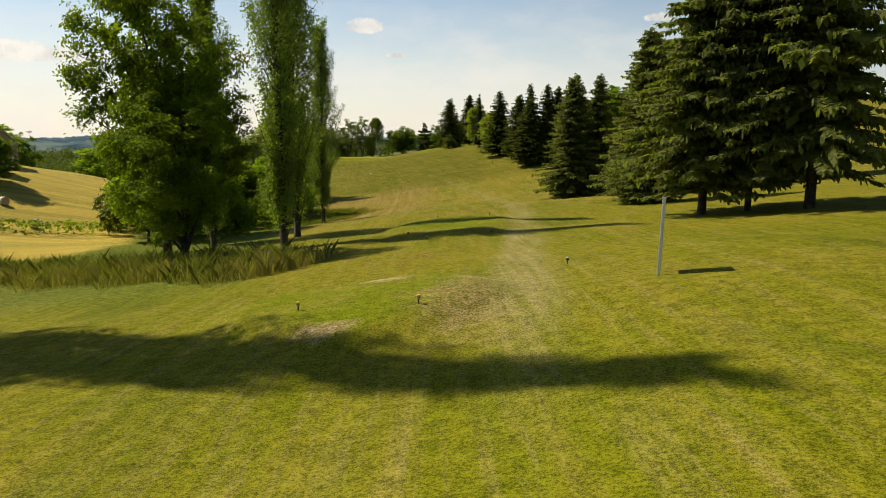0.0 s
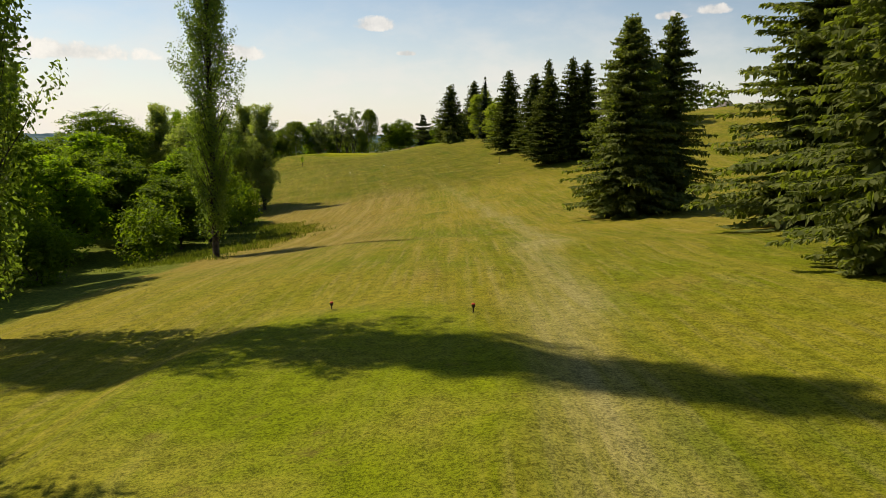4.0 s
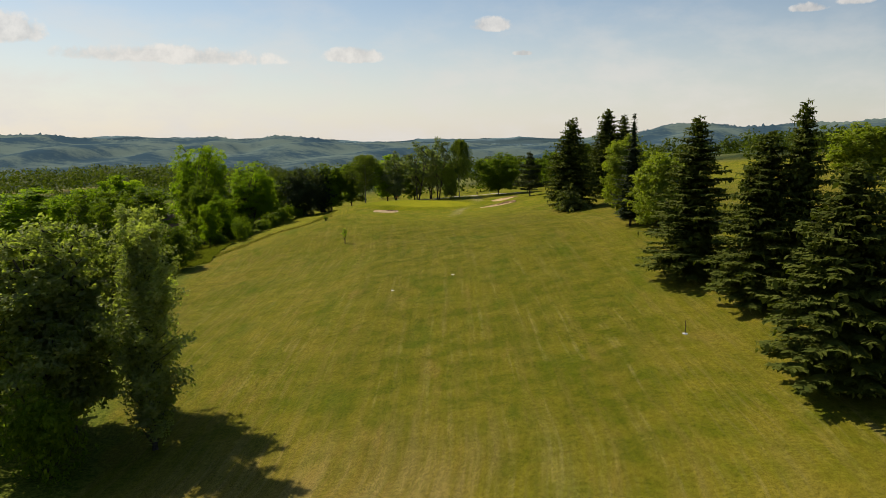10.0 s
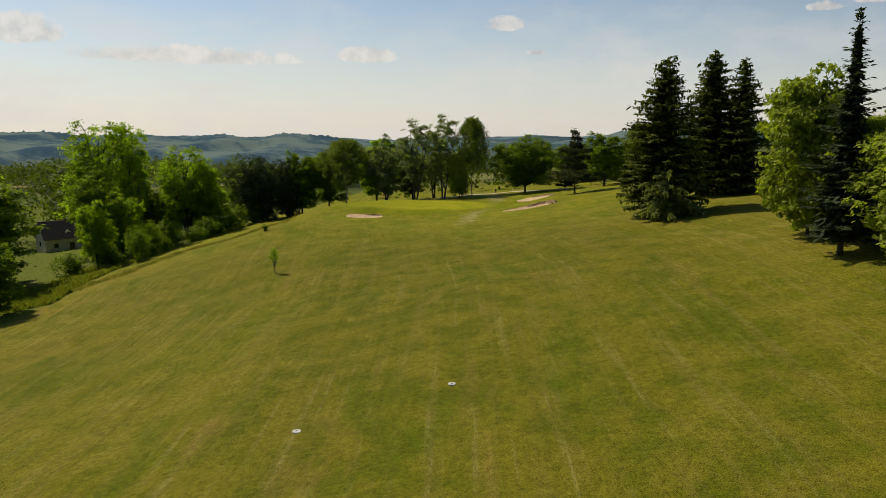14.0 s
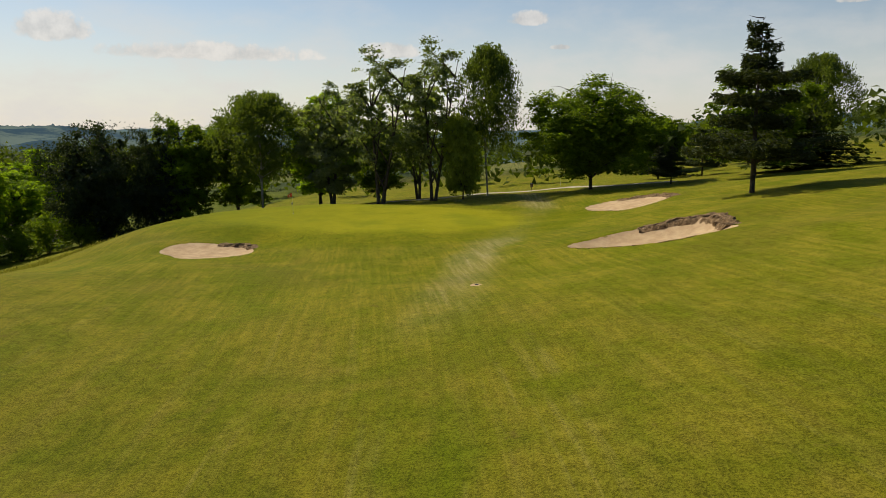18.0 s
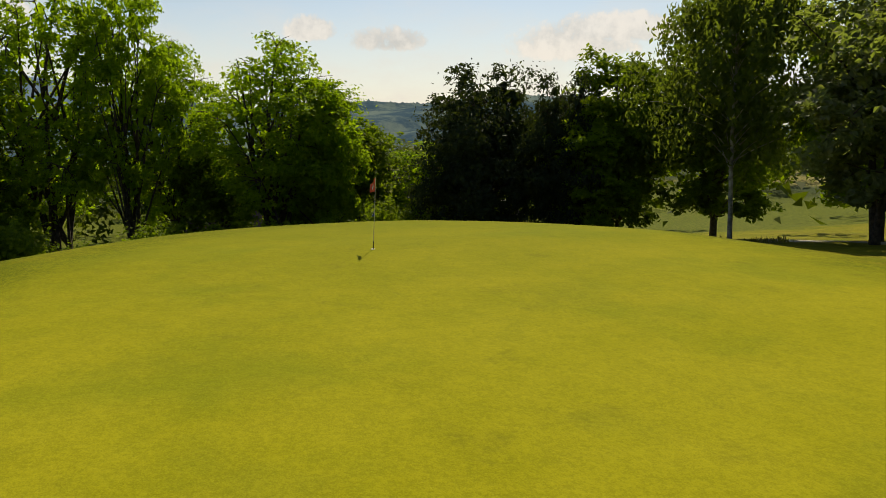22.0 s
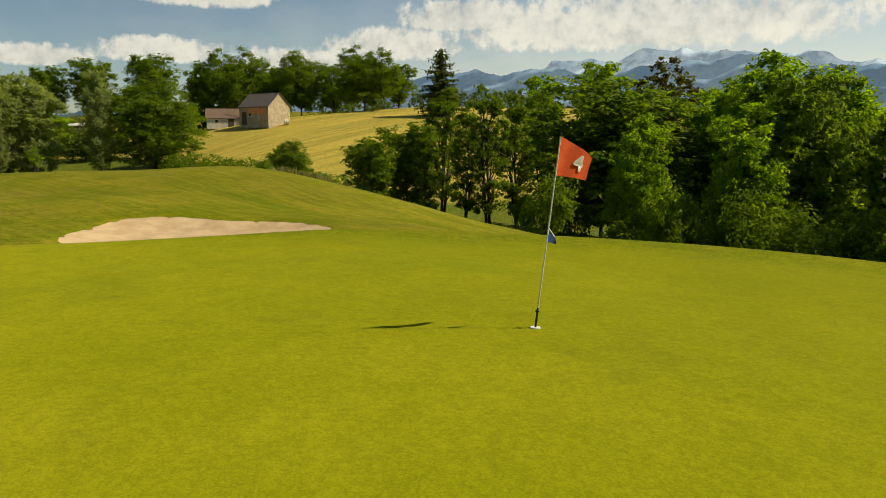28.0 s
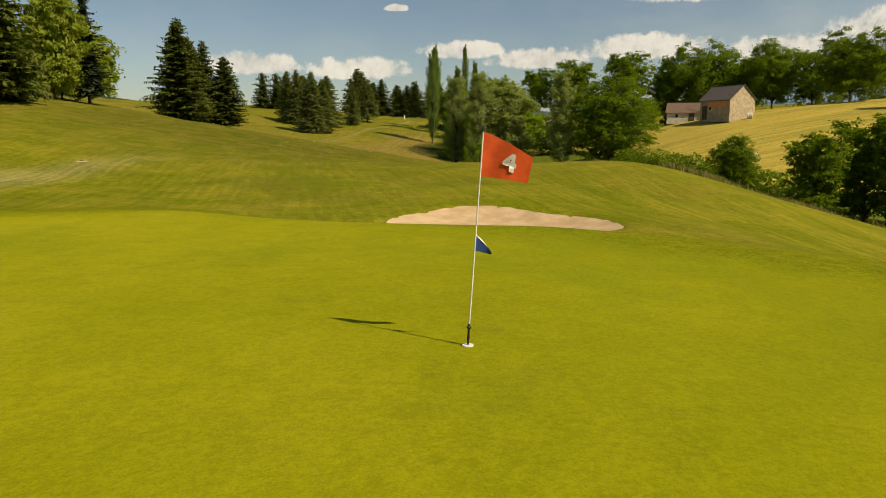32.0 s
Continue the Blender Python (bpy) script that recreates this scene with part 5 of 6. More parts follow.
ORANGE = surface("flag_cloth", (0.62, 0.075, 0.018), (0.74, 0.11, 0.028), 6, 0.7, 0.15, 0.004)
BLUE = surface("pennant_cloth", (0.020, 0.055, 0.20), (0.035, 0.085, 0.28), 8, 0.7, 0.15, 0.004)
BLACK = surface("black_plastic", (0.012, 0.012, 0.012), (0.03, 0.03, 0.03), 20, 0.5, 0.1, 0.002)
WOOD_GREY = surface("weathered_wood", (0.42, 0.40, 0.35), (0.66, 0.63, 0.56), 9, 0.85, 0.4, 0.01)
WOOD_DARK = surface("dark_wood", (0.05, 0.035, 0.022), (0.12, 0.085, 0.05), 9, 0.85, 0.4, 0.01)
STONE = surface("rendered_wall", (0.29, 0.225, 0.14), (0.46, 0.37, 0.24), 1.3, 0.95, 0.5, 0.03)
BRICK_TONE = surface("brick_infill", (0.50, 0.19, 0.07), (0.70, 0.34, 0.15), 2.2, 0.9, 0.5, 0.03)
SLATE = surface("slate_roof", (0.070, 0.058, 0.050), (0.16, 0.132, 0.110), 2.5, 0.7, 0.5, 0.03)
TILE = surface("brown_roof_tiles", (0.10, 0.062, 0.042), (0.20, 0.13, 0.09), 2.5, 0.85, 0.5, 0.03)
CREAM = surface("cream_render", (0.46, 0.42, 0.33), (0.62, 0.57, 0.47), 1.2, 0.9, 0.3, 0.02)
GLASS_DARK = surface("window_glass", (0.015, 0.018, 0.02), (0.03, 0.035, 0.04), 2, 0.08, 0.0, 0.001)
STRAW = surface("straw", (0.42, 0.34, 0.17), (0.62, 0.53, 0.32), 6, 0.95, 0.8, 0.05)
WRAP = surface("bale_wrap", (0.55, 0.55, 0.50), (0.75, 0.74, 0.68), 3, 0.5, 0.3, 0.02)
YELLOW = surface("yellow_paint", (0.55, 0.42, 0.05), (0.70, 0.55, 0.08), 8, 0.6, 0.1, 0.002)
RED = surface("red_paint", (0.45, 0.04, 0.02), (0.6, 0.07, 0.03), 8, 0.6, 0.1, 0.002)
GRAVEL = surface("pale_path", (0.36, 0.32, 0.25), (0.52, 0.47, 0.38), 0.8, 0.95, 0.5, 0.03)

# ---- flagstick ----
HX, HY = -52.1, 368.9
HZ = gz(HX, HY)
flag = thing("golf_flag", "leaning white flagstick with an orange flag numbered four", "golf flag")
flag.matrix_basis = pose(HX, HY, HZ)
lean = np.array([-0.165, 0.17, 2.19])
stick = [(lean * t, 0.0095 if t < 0.5 else 0.008) for t in (0.0, 0.25, 0.5, 0.75, 1.0)]
V, F = tubes([stick], 12)
part("stick", mesh_of("stick", V, F, WHITE_PAINT), WHITE_PAINT, flag)
V, F = tubes([[(lean * t, r) for t, r in ((-0.02, 0.013), (0.03, 0.012), (0.034, 0.016), (0.042, 0.016), (0.055, 0.011), (0.085, 0.011), (0.088, 0.026), (0.094, 0.026), (0.098, 0.013), (0.11, 0.010))]], 14)
part("lifter", mesh_of("lifter", V, F, BLACK), BLACK, flag, "black ball lifter at the foot")
part("finial", cyl_bm(0.014, 0.010, 0.05, tuple(lean * 1.008)), BLACK, flag)
hole_rim = bmesh.new()
bmesh.ops.create_cone(hole_rim, cap_ends=True, segments=32, radius1=0.062, radius2=0.058, depth=0.016, matrix=Matrix.Translation((0, 0, 0.004)))
part("cup_rim", hole_rim, WHITE_PAINT, flag, "white rim of the hole")


def cloth(t_top, t_bot, fly, top_drop, bot_drop, direction, nx_=56, nz_=26, ripple=0.035):
    """A waving cloth from the stick outwards."""
    d = np.array([*direction, 0.0]) / np.hypot(*direction)
    side = np.array([-d[1], d[0], 0])
    V = []
    for i in range(nx_):
        u = i / (nx_ - 1)
        for j in range(nz_):
            v = j / (nz_ - 1)
            root_p = lean * (t_top + (t_bot - t_top) * v)
            drop = top_drop * (1 - v) + bot_drop * v
            p = root_p + d * fly * u * (1 - 0.04 * v) + np.array([0, 0, -drop * u**1.25]) + side * ripple * math.sin(u * 7.0 + v * 1.6) * u**0.7
            V.append(p)
    F = [(i * nz_ + j, (i + 1) * nz_ + j, (i + 1) * nz_ + j + 1, i * nz_ + j + 1) for i in range(nx_ - 1) for j in range(nz_ - 1)]
    return np.array(V), np.array(F), d, side


FLY = (-1.0, 0.0)
V, F, d, side = cloth(0.995, 0.80, 0.48, 0.25, 0.07, FLY)
sheet = part("flag_cloth", mesh_of("flag_cloth", V, F, ORANGE), ORANGE, flag, "waving orange cloth")
txt = bpy.data.curves.new("numeral", "FONT")
txt.body, txt.size, txt.align_x, txt.align_y, txt.extrude, txt.offset = "4", 0.25, "CENTER", "CENTER", 0.0, 0.012
tmp = new("numeral", txt)
bpy.context.view_layer.update()
num_me = bpy.data.meshes.new_from_object(tmp.evaluated_get(bpy.context.evaluated_depsgraph_get()))
bpy.data.objects.remove(tmp)
bmn = bmesh.new()
bmn.from_mesh(num_me)
bmesh.ops.triangulate(bmn, faces=bmn.faces[:])
bmesh.ops.subdivide_edges(bmn, edges=bmn.edges[:], cuts=3)


def on_cloth(u, v, off):
    root_p = lean * (0.995 + (0.80 - 0.995) * v)
    dr = 0.25 * (1 - v) + 0.07 * v
    p = root_p + d * 0.48 * u * (1 - 0.04 * v) + np.array([0, 0, -dr * u**1.25]) + side * (0.035 * math.sin(u * 7.0 + v * 1.6) * u**0.7 + off)
    return Vector(p)


for s_off, nm in ((-0.012, "numeral_back"), (0.012, "numeral")):
    bmc = bmn.copy()
    for vert in bmc.verts:
        uu = 0.58 + vert.co.x / 0.50
        vv = 0.52 - vert.co.y / 0.36
        vert.co = on_cloth(uu, vv, s_off)
    part(nm, bmc, WHITE_PAINT, sheet, "white number four")
bmn.free()
V, F, d2, s2 = cloth(0.53, 0.46, 0.17, 0.195, 0.045, (-0.95, -0.28), 14, 8, 0.010)
pennant = part("pennant", mesh_of("pennant", V, F, BLUE), BLUE, flag, "small blue three-cornered marker pennant")
V, F, d2, s2 = cloth(0.536, 0.529, 0.176, 0.20, 0.195, (-0.95, -0.28), 14, 3, 0.010)
part("hem", mesh_of("hem", V, F, WHITE_PAINT), WHITE_PAINT, pennant, "white edge")

# ---- sign on the tee ----
sign = thing("course_sign", "leaning weathered white sign board on two wooden posts", "sign")
sign.matrix_basis = pose(6.55, 21.7, gz(6.55, 21.7), 2.0, 4.2, 74)
for px_ in (-0.34, 0.34):
    part("post", box_bm(0.09, 0.09, 2.4, (px_, 0, 1.1), 0.008), WHITE_PAINT, sign)
panel = part("panel", box_bm(0.60, 0.035, 1.62, (0, 0, 1.48), 0.006), WHITE_PAINT, sign, "faded white panel")
part("cap", box_bm(0.82, 0.13, 0.035, (0, 0, 2.315), 0.006), WOOD_GREY, sign)
part("emblem", cyl_bm(0.13, 0.13, 0.006, (0, -0.0205, 1.93), 24, Matrix.Rotation(radians(90), 4, "X") @ Matrix.Diagonal((0.45, 2.3, 1, 1))), YELLOW, panel, "yellow-green oval emblem")
part("field", box_bm(0.5, 0.006, 0.40, (0, -0.0200, 1.28), 0.0), WOOD_GREY, panel, "faded grey picture of the hole")
for k in range(3):
    part("text_bar", box_bm(0.34 - 0.04 * (k % 3), 0.006, 0.045, (0, -0.0205, 1.02 - k * 0.12)), WOOD_DARK, panel, "dark bar of faded writing")


# ---- tee markers, plates, stakes ----
def tee_marker(x, y, mat, label):
    m = thing("tee_marker", label, "tee marker", "tee markers")
    m.matrix_basis = pose(x, y, gz(x, y))
    part("leg", cyl_bm(0.022, 0.020, 0.20, (0, 0, 0.06), 10), WOOD_DARK, m)
    bm = cyl_bm(0.058, 0.062, 0.10, (0, 0, 0.19), 18)
    bmesh.ops.bevel(bm, geom=[e for e in bm.edges], offset=0.015, segments=2, affect="EDGES")
    part("body", bm, STRAW if mat is YELLOW else WOOD_DARK, m)
    bm = bmesh.new()
    bmesh.ops.create_uvsphere(bm, u_segments=16, v_segments=8, radius=0.066, matrix=Matrix.Translation((0, 0, 0.245)) @ Matrix.Diagonal((1, 1, 0.6, 1)))
    part("cap", bm, mat, m, "painted cap")


for x, y, mat, label in ((4.7, 27.0, WHITE_PAINT, "wooden tee marker with a white cap"), (-4.4, 21.5, YELLOW, "wooden tee marker with a yellow cap"), (-0.7, 20.3, YELLOW, "wooden tee marker with a yellow cap"), (-2.7, 55.8, BLACK, "dark wooden tee marker on the lower tee"),
                         (3.3, 49.6, BLUE, "wooden tee marker with a blue cap"), (-1.1, 51.0, WHITE_PAINT, "wooden tee marker with a white cap"), (-0.5, 71.0, RED, "wooden tee marker with a red cap"), (4.4, 68.5, RED, "wooden tee marker with a red cap")):
    tee_marker(x, y, mat, label)
for x, y in ((-24.2, 245.6), (-15.5, 250.6)):
    p = thing("distance_plate", "round white distance plate set in the fairway", "plate", "distance plates")
    p.matrix_basis = pose(x, y, gz(x, y) + 0.01)
    part("disc", cyl_bm(0.27, 0.25, 0.05, (0, 0, 0.02), 28), WOOD_GREY, p)
    part("stud", cyl_bm(0.06, 0.05, 0.03, (0, 0, 0.055), 12), BLACK, p)
sp = thing("sprinkler_cover", "brown sprinkler cover in worn turf", "cover")
sp.matrix_basis = pose(-26.8, 336, gz(-26.8, 336) + 0.005)
part("ring", cyl_bm(0.36, 0.28, 0.04, (0, 0, 0.0), 24), SAND, sp, "bare sandy ring")
part("cap", cyl_bm(0.11, 0.10, 0.04, (0, 0, 0.03), 18), BLACK, sp)
ball = thing("golf_ball", "white golf ball lying on the mown green", "golf ball")
ball.matrix_basis = pose(-35.74, 360.17, gz(-35.74, 360.17) + 0.018)
bm = bmesh.new()
bmesh.ops.create_icosphere(bm, subdivisions=3, radius=0.0214)
for i, vert in enumerate(bm.verts):
    if i % 4 == 0:
        vert.co *= 0.985
part("shell", bm, WHITE_PAINT, ball)
dp = thing("distance_post", "thin green and white distance post on a pale foot", "post")
dp.matrix_basis = pose(14.4, 212.5, gz(14.4, 212.5))
part("pole", cyl_bm(0.04, 0.035, 1.5, (0, 0, 0.7), 12), WOOD_DARK, dp)
part("foot", cyl_bm(0.3, 0.26, 0.06, (0, 0, 0.02), 18), WHITE_PAINT, dp)
sap = broadleaf(3.7, 0.75, np.random.RandomState(8), "bright", 360, 0.17, bare=0.32, inner=0.0, label="thin young tree tied to a stake", name="sapling")
sap.matrix_basis = pose(-47.8, 296.2, gz(-47.8, 296.2))
part("stake", cyl_bm(0.035, 0.03, 1.9, (0.25, 0.05, 0.85), 8), WOOD_DARK, sap)
sh = shrub(1.2, 0.55, np.random.RandomState(9), "broad", 420, 0.16, label="small round bush alone on the slope")
sh.matrix_basis = pose(-61.6, 324, gz(-61.6, 324))
yf = thing("practice_flag", "short yellow flag on a far lawn", "golf flag")
yf.matrix_basis = pose(-27, 416, gz(-27, 416))
part("stick", cyl_bm(0.02, 0.016, 2.0, (0, 0, 0.95), 8), WHITE_PAINT, yf)
bm = prism_bm([(0, 1.55), (0.42, 1.62), (0.40, 1.92), (0, 1.95)], -0.008, 0.008)
part("flag_cloth", bm, YELLOW, yf)


# ---- buildings ----
def gable_house(name, label, w, l, eaves, ridge, wall_mat, roof_mat, openings, chimney=True, dormer=False, hip=0.0, over=0.35):
    """Walls with a gable at each end of y, a roof with thickness and overhang, doors and windows set in."""
    root = thing(name, label, "house")
    hw = w / 2
    part("wall", prism_bm([(-hw, -0.6), (hw, -0.6), (hw, eaves), (0, ridge - 0.12), (-hw, eaves)], -l / 2, l / 2), wall_mat, root)
    k = (ridge - eaves) / hw
    for sgn in (-1, 1):
        bm = bmesh.new()
        ys = (-l / 2 - over, l / 2 + over)
        lo, hi = (sgn * (hw + over), eaves - k * over), (0, ridge)
        hy_ = hip * l / 2
        vs = []
        for dz in (0, 0.16):
            vs.append([bm.verts.new((lo[0], ys[0], lo[1] + dz)), bm.verts.new((lo[0], ys[1], lo[1] + dz)), bm.verts.new((0, ys[1] - hy_, hi[1] + dz)), bm.verts.new((0, ys[0] + hy_, hi[1] + dz))])
        bm.faces.new(vs[0]), bm.faces.new(vs[1][::-1])
        for i in range(4):
            j = (i + 1) % 4
            bm.faces.new((vs[0][i], vs[0][j], vs[1][j], vs[1][i]))
        bmesh.ops.recalc_face_normals(bm, faces=bm.faces[:])
        roof = part("roof_slope", bm, roof_mat, root)
        if sgn == 1:
            part("ridge_cap", box_bm(0.3, l + 2 * over - 2 * hy_, 0.1, (0, 0, ridge + 0.18), 0.03), roof_mat, root)
    if chimney:
        ch = part("chimney", box_bm(0.6, 0.9, 1.5, (0.0, l * 0.36, ridge + 0.45), 0.04), wall_mat, root)
        part("pot", cyl_bm(0.12, 0.1, 0.4, (0, l * 0.36, ridge + 1.35)), TILE, ch)
    for side_, kind, a, z, ww, hh in openings:
        # side: e = +x wall, s = -y gable, n = +y gable, w = -x wall
        pos = {"e": (hw + 0.02, a, z), "w": (-hw - 0.02, a, z), "s": (a, -l / 2 - 0.02, z), "n": (a, l / 2 + 0.02, z)}[side_]
        flat = side_ in "ew"
        fr = part("window" if kind == "window" else "door", box_bm(0.08 if flat else ww + 0.16, ww + 0.16 if flat else 0.08, hh + 0.16, pos, 0.01), WHITE_PAINT if kind == "window" else WOOD_DARK, root)
        inner = (pos[0] + (0.03 if side_ == "e" else -0.03 if side_ == "w" else 0), pos[1] + (0.03 if side_ == "n" else -0.03 if side_ == "s" else 0), pos[2])
        part("pane" if kind == "window" else "leaf", box_bm(0.06 if flat else ww, ww if flat else 0.06, hh, inner), GLASS_DARK if kind == "window" else WOOD_DARK, fr)
    if dormer:
        dm = part("dormer", prism_bm([(-0.7, 0), (0.7, 0), (0.7, 1.0), (0, 1.6), (-0.7, 1.0)], 0, 2.2), wall_mat, root)
        dm.matrix_basis = pose(hw * 0.75, 0, eaves + 0.3, 0, 0, 90)
        part("pane", box_bm(0.8, 0.06, 0.8, (0, -0.03, 0.55)), GLASS_DARK, dm)
    return root


barn = gable_house("barn", "old rendered barn with slate roof and orange brick band", 8.6, 10.5, 5.2, 8.8, STONE, SLATE,
                   [("e", "window", -1.5, 3.0, 0.8, 0.8)], chimney=False)
BARN = (-105.3, 173.0)
barn.matrix_basis = pose(*BARN, gz(*BARN) - 0.2, 0, 0, 30)
part("brick_infill", box_bm(0.1, 6.4, 1.7, (4.33, 1.0, 3.9), 0.01), BRICK_TONE, barn, "orange brick band under the eaves")
part("barn_door", box_bm(0.12, 1.7, 3.6, (4.34, -3.6, 1.9), 0.01), WOOD_DARK, barn, "tall dark opening grown with ivy")
shed = gable_house("shed", "low shed with a brown tiled roof beside the barn", 6.5, 9.5, 2.6, 5.2, CREAM, TILE, [("e", "door", 2.0, 1.1, 1.4, 2.1), ("e", "window", -2.0, 1.6, 0.8, 0.8)], chimney=False)
SHED = (-98.0, 156.0)
shed.matrix_basis = pose(*SHED, gz(*SHED), 0, 0, 75)
cottage = gable_house("cottage", "cream cottage with a brown roof among the valley trees", 8, 12, 3.6, 7.6, CREAM, TILE,
                      [("e", "door", 0.5, 1.15, 1.1, 2.2), ("e", "window", -3.4, 1.7, 1.1, 1.2), ("e", "window", 3.6, 1.7, 1.1, 1.2), ("s", "window", 0, 2.0, 1.1, 1.3)], dormer=True)
cottage.matrix_basis = pose(-142.5, 376.0, gz(-142.5, 376.0), 0, 0, -35)
lodge = gable_house("bungalow", "low house with a pinkish roof behind the dark tree", 8, 12, 2.7, 5.2, CREAM, surface("pink_tiles", (0.26, 0.17, 0.13), (0.40, 0.28, 0.22), 2, 0.85, 0.4, 0.02),
                    [("e", "window", -2, 1.5, 1.2, 1.2), ("e", "window", 2.5, 1.5, 1.2, 1.2), ("s", "door", 0, 1.1, 1.1, 2.1)])
lodge.matrix_basis = pose(-119, 404, gz(-119, 404) - 0.8, 0, 0, -30)
HOUSE_WIN = [("w", "window", -3.5, 1.6, 1.1, 1.3), ("w", "door", 0, 1.15, 1.1, 2.2), ("w", "window", 3.5, 1.6, 1.1, 1.3), ("w", "window", -3.5, 4.2, 1.0, 1.2), ("w", "window", 3.5, 4.2, 1.0, 1.2), ("s", "window", 0, 4.2, 1.0, 1.2), ("s", "window", 0, 1.6, 1.0, 1.2)]
for x, y, turn in ((148, 443, 12), (168, 438, 20)):
    hs = gable_house("house", "pale two-storey house with a steep slate roof on the ridge", 9, 13, 5.6, 9.8, CREAM, SLATE, HOUSE_WIN)
    hs.matrix_basis = pose(x, y, gz(x, y), 0, 0, turn)
lean_to = gable_house("field_shed", "low dark wooden shed in the hay field", 5, 7.5, 2.5, 3.4, WOOD_DARK, WOOD_GREY, [("n", "door", 0, 1.1, 2.0, 2.0)], chimney=False)
lean_to.matrix_basis = pose(-66, 14, gz(-66, 14), 0, 0, 80)
lb = thing("litter_bin", "brown wooden litter bin on a post by the path", "bin")
lb.matrix_basis = pose(-31.0, 409.0, gz(-31.0, 409.0))
part("post", box_bm(0.09, 0.09, 0.9, (0, 0, 0.35), 0.008), WOOD_DARK, lb)
part("body", cyl_bm(0.21, 0.25, 0.55, (0, 0.28, 0.75), 18), WOOD_DARK, lb)
part("rim", cyl_bm(0.27, 0.27, 0.05, (0, 0.28, 1.03), 18), BLACK, lb)
up = thing("utility_pole", "plain wooden utility pole beside the shed", "pole")
up.matrix_basis = pose(-101.5, 160.5, gz(-101.5, 160.5))
part("pole", cyl_bm(0.14, 0.10, 7.5, (0, 0, 3.5), 10), WOOD_DARK, up)
part("crossarm", box_bm(1.3, 0.1, 0.12, (0, 0, 6.9), 0.01), WOOD_DARK, up)


# ---- bales in the hay field ----
def round_bale(x, y, turn, mat):
    b = thing("hay_bale", "round straw bale lying in the mown hay field", "hay bale", "bales in the hay field")
    b.matrix_basis = pose(x, y, gz(x, y) + 0.72, 0, 0, turn)
    bm = cyl_bm(0.78, 0.78, 1.25, (0, 0, 0), 28, Matrix.Rotation(radians(90), 4, "X"))
    bmesh.ops.bevel(bm, geom=[e for e in bm.edges if e.calc_length() < 0.3], offset=0.08, segments=2, affect="EDGES")
    part("roll", bm, STRAW, b)
    for s_ in (-0.3, 0.3):
        part("net_band", cyl_bm(0.79, 0.79, 0.22, (0, s_, 0), 28, Matrix.Rotation(radians(90), 4, "X")), WRAP, b)


for x, y, turn in ((-95.8, 230.6, 30), (-109.4, 179.2, 70), (-68, 120, 15), (-80, 132, 60), (-113.6, 257.2, 100), (-155.3, 238, 20), (-145.7, 246.8, 75), (-90, 95, 40)):
    round_bale(x, y, turn, STRAW)


# ---- path behind the green ----
def ribbon(pts, width, lift=0.03, step=1.0):
    """A strip that lies on the land."""
    pts = np.array(pts, float)
    seg = np.r_[0, np.cumsum(np.hypot(*np.diff(pts, axis=0).T))]
    s = np.arange(0, seg[-1], step)
    x, y = np.interp(s, seg, pts[:, 0]), np.interp(s, seg, pts[:, 1])
    dx, dy = np.gradient(x), np.gradient(y)
    n_ = np.hypot(dx, dy)
    V = []
    for k in (-0.5, -0.25, 0, 0.25, 0.5):
        w = width * k * (1 + 0.12 * np.sin(s * 0.9 + k))
        X_, Y_ = x - dy / n_ * w, y + dx / n_ * w
        V.append(np.stack([X_, Y_, ground_z(X_, Y_) + lift - (0.08 if abs(k) == 0.5 else 0)], 1))
    m = len(s)
    F = [(k * m + i, k * m + i + 1, (k + 1) * m + i + 1, (k + 1) * m + i) for k in range(4) for i in range(m - 1)]
    return np.concatenate(V), np.array(F)


V, F = ribbon([(-75, 409), (-58, 404.5), (-44, 405.5), (-33, 407.5), (-24, 407), (-10, 403)], 2.4, 0.06)
tagged(new("path", mesh_of("path", V, F, GRAVEL)), "pale gravel path behind the trees at the green", "path", kind="structure")


# ---- long grass ----
def blades(name, xy, height, width, mat, label, seed, lean_=0.35):
    rng = np.random.RandomState(seed)
    n = len(xy)
    z = land(xy[:, 0], xy[:, 1]) - 0.02
    P = np.stack([xy[:, 0], xy[:, 1], z], 1)
    a = rng.uniform(0, 2 * np.pi, n)
    side_ = np.stack([np.cos(a), np.sin(a), 0 * a], 1)
    clump = np.clip(1 + 0.55 * waves(xy[:, 0], xy[:, 1], 2.4, seed), 0.30, 1.8)
    h = (height * rng.uniform(0.55, 1.25, n) * clump)[:, None]
    w = (width * rng.uniform(0.6, 1.3, n))[:, None]
    tip = P + np.array([0, 0, 1.0]) * h + np.stack([np.cos(a * 3), np.sin(a * 3), 0 * a], 1) * h * lean_
    mid = P + np.array([0, 0, 0.55]) * h + np.stack([np.cos(a * 3), np.sin(a * 3), 0 * a], 1) * h * lean_ * 0.3
    V = np.stack([P - side_ * w * 0.35, P + side_ * w * 0.35, mid + side_ * w * 0.5, tip, mid - side_ * w * 0.5], 1).reshape(-1, 3)
    return tagged(new(name, mesh_of(name, V, np.arange(5 * n).reshape(-1, 5), mat, False)), label, "grass", kind="stuff")


GRASS_DRY = foliage("long_grass_dry", (0.075, 0.078, 0.020), (0.32, 0.25, 0.12), (0.17, 0.14, 0.05), rough=0.8, trans=0.3)
GRASS_RUSH = foliage("long_grass_green", (0.045, 0.062, 0.013), (0.155, 0.160, 0.048), (0.11, 0.10, 0.032), rough=0.8, trans=0.3)


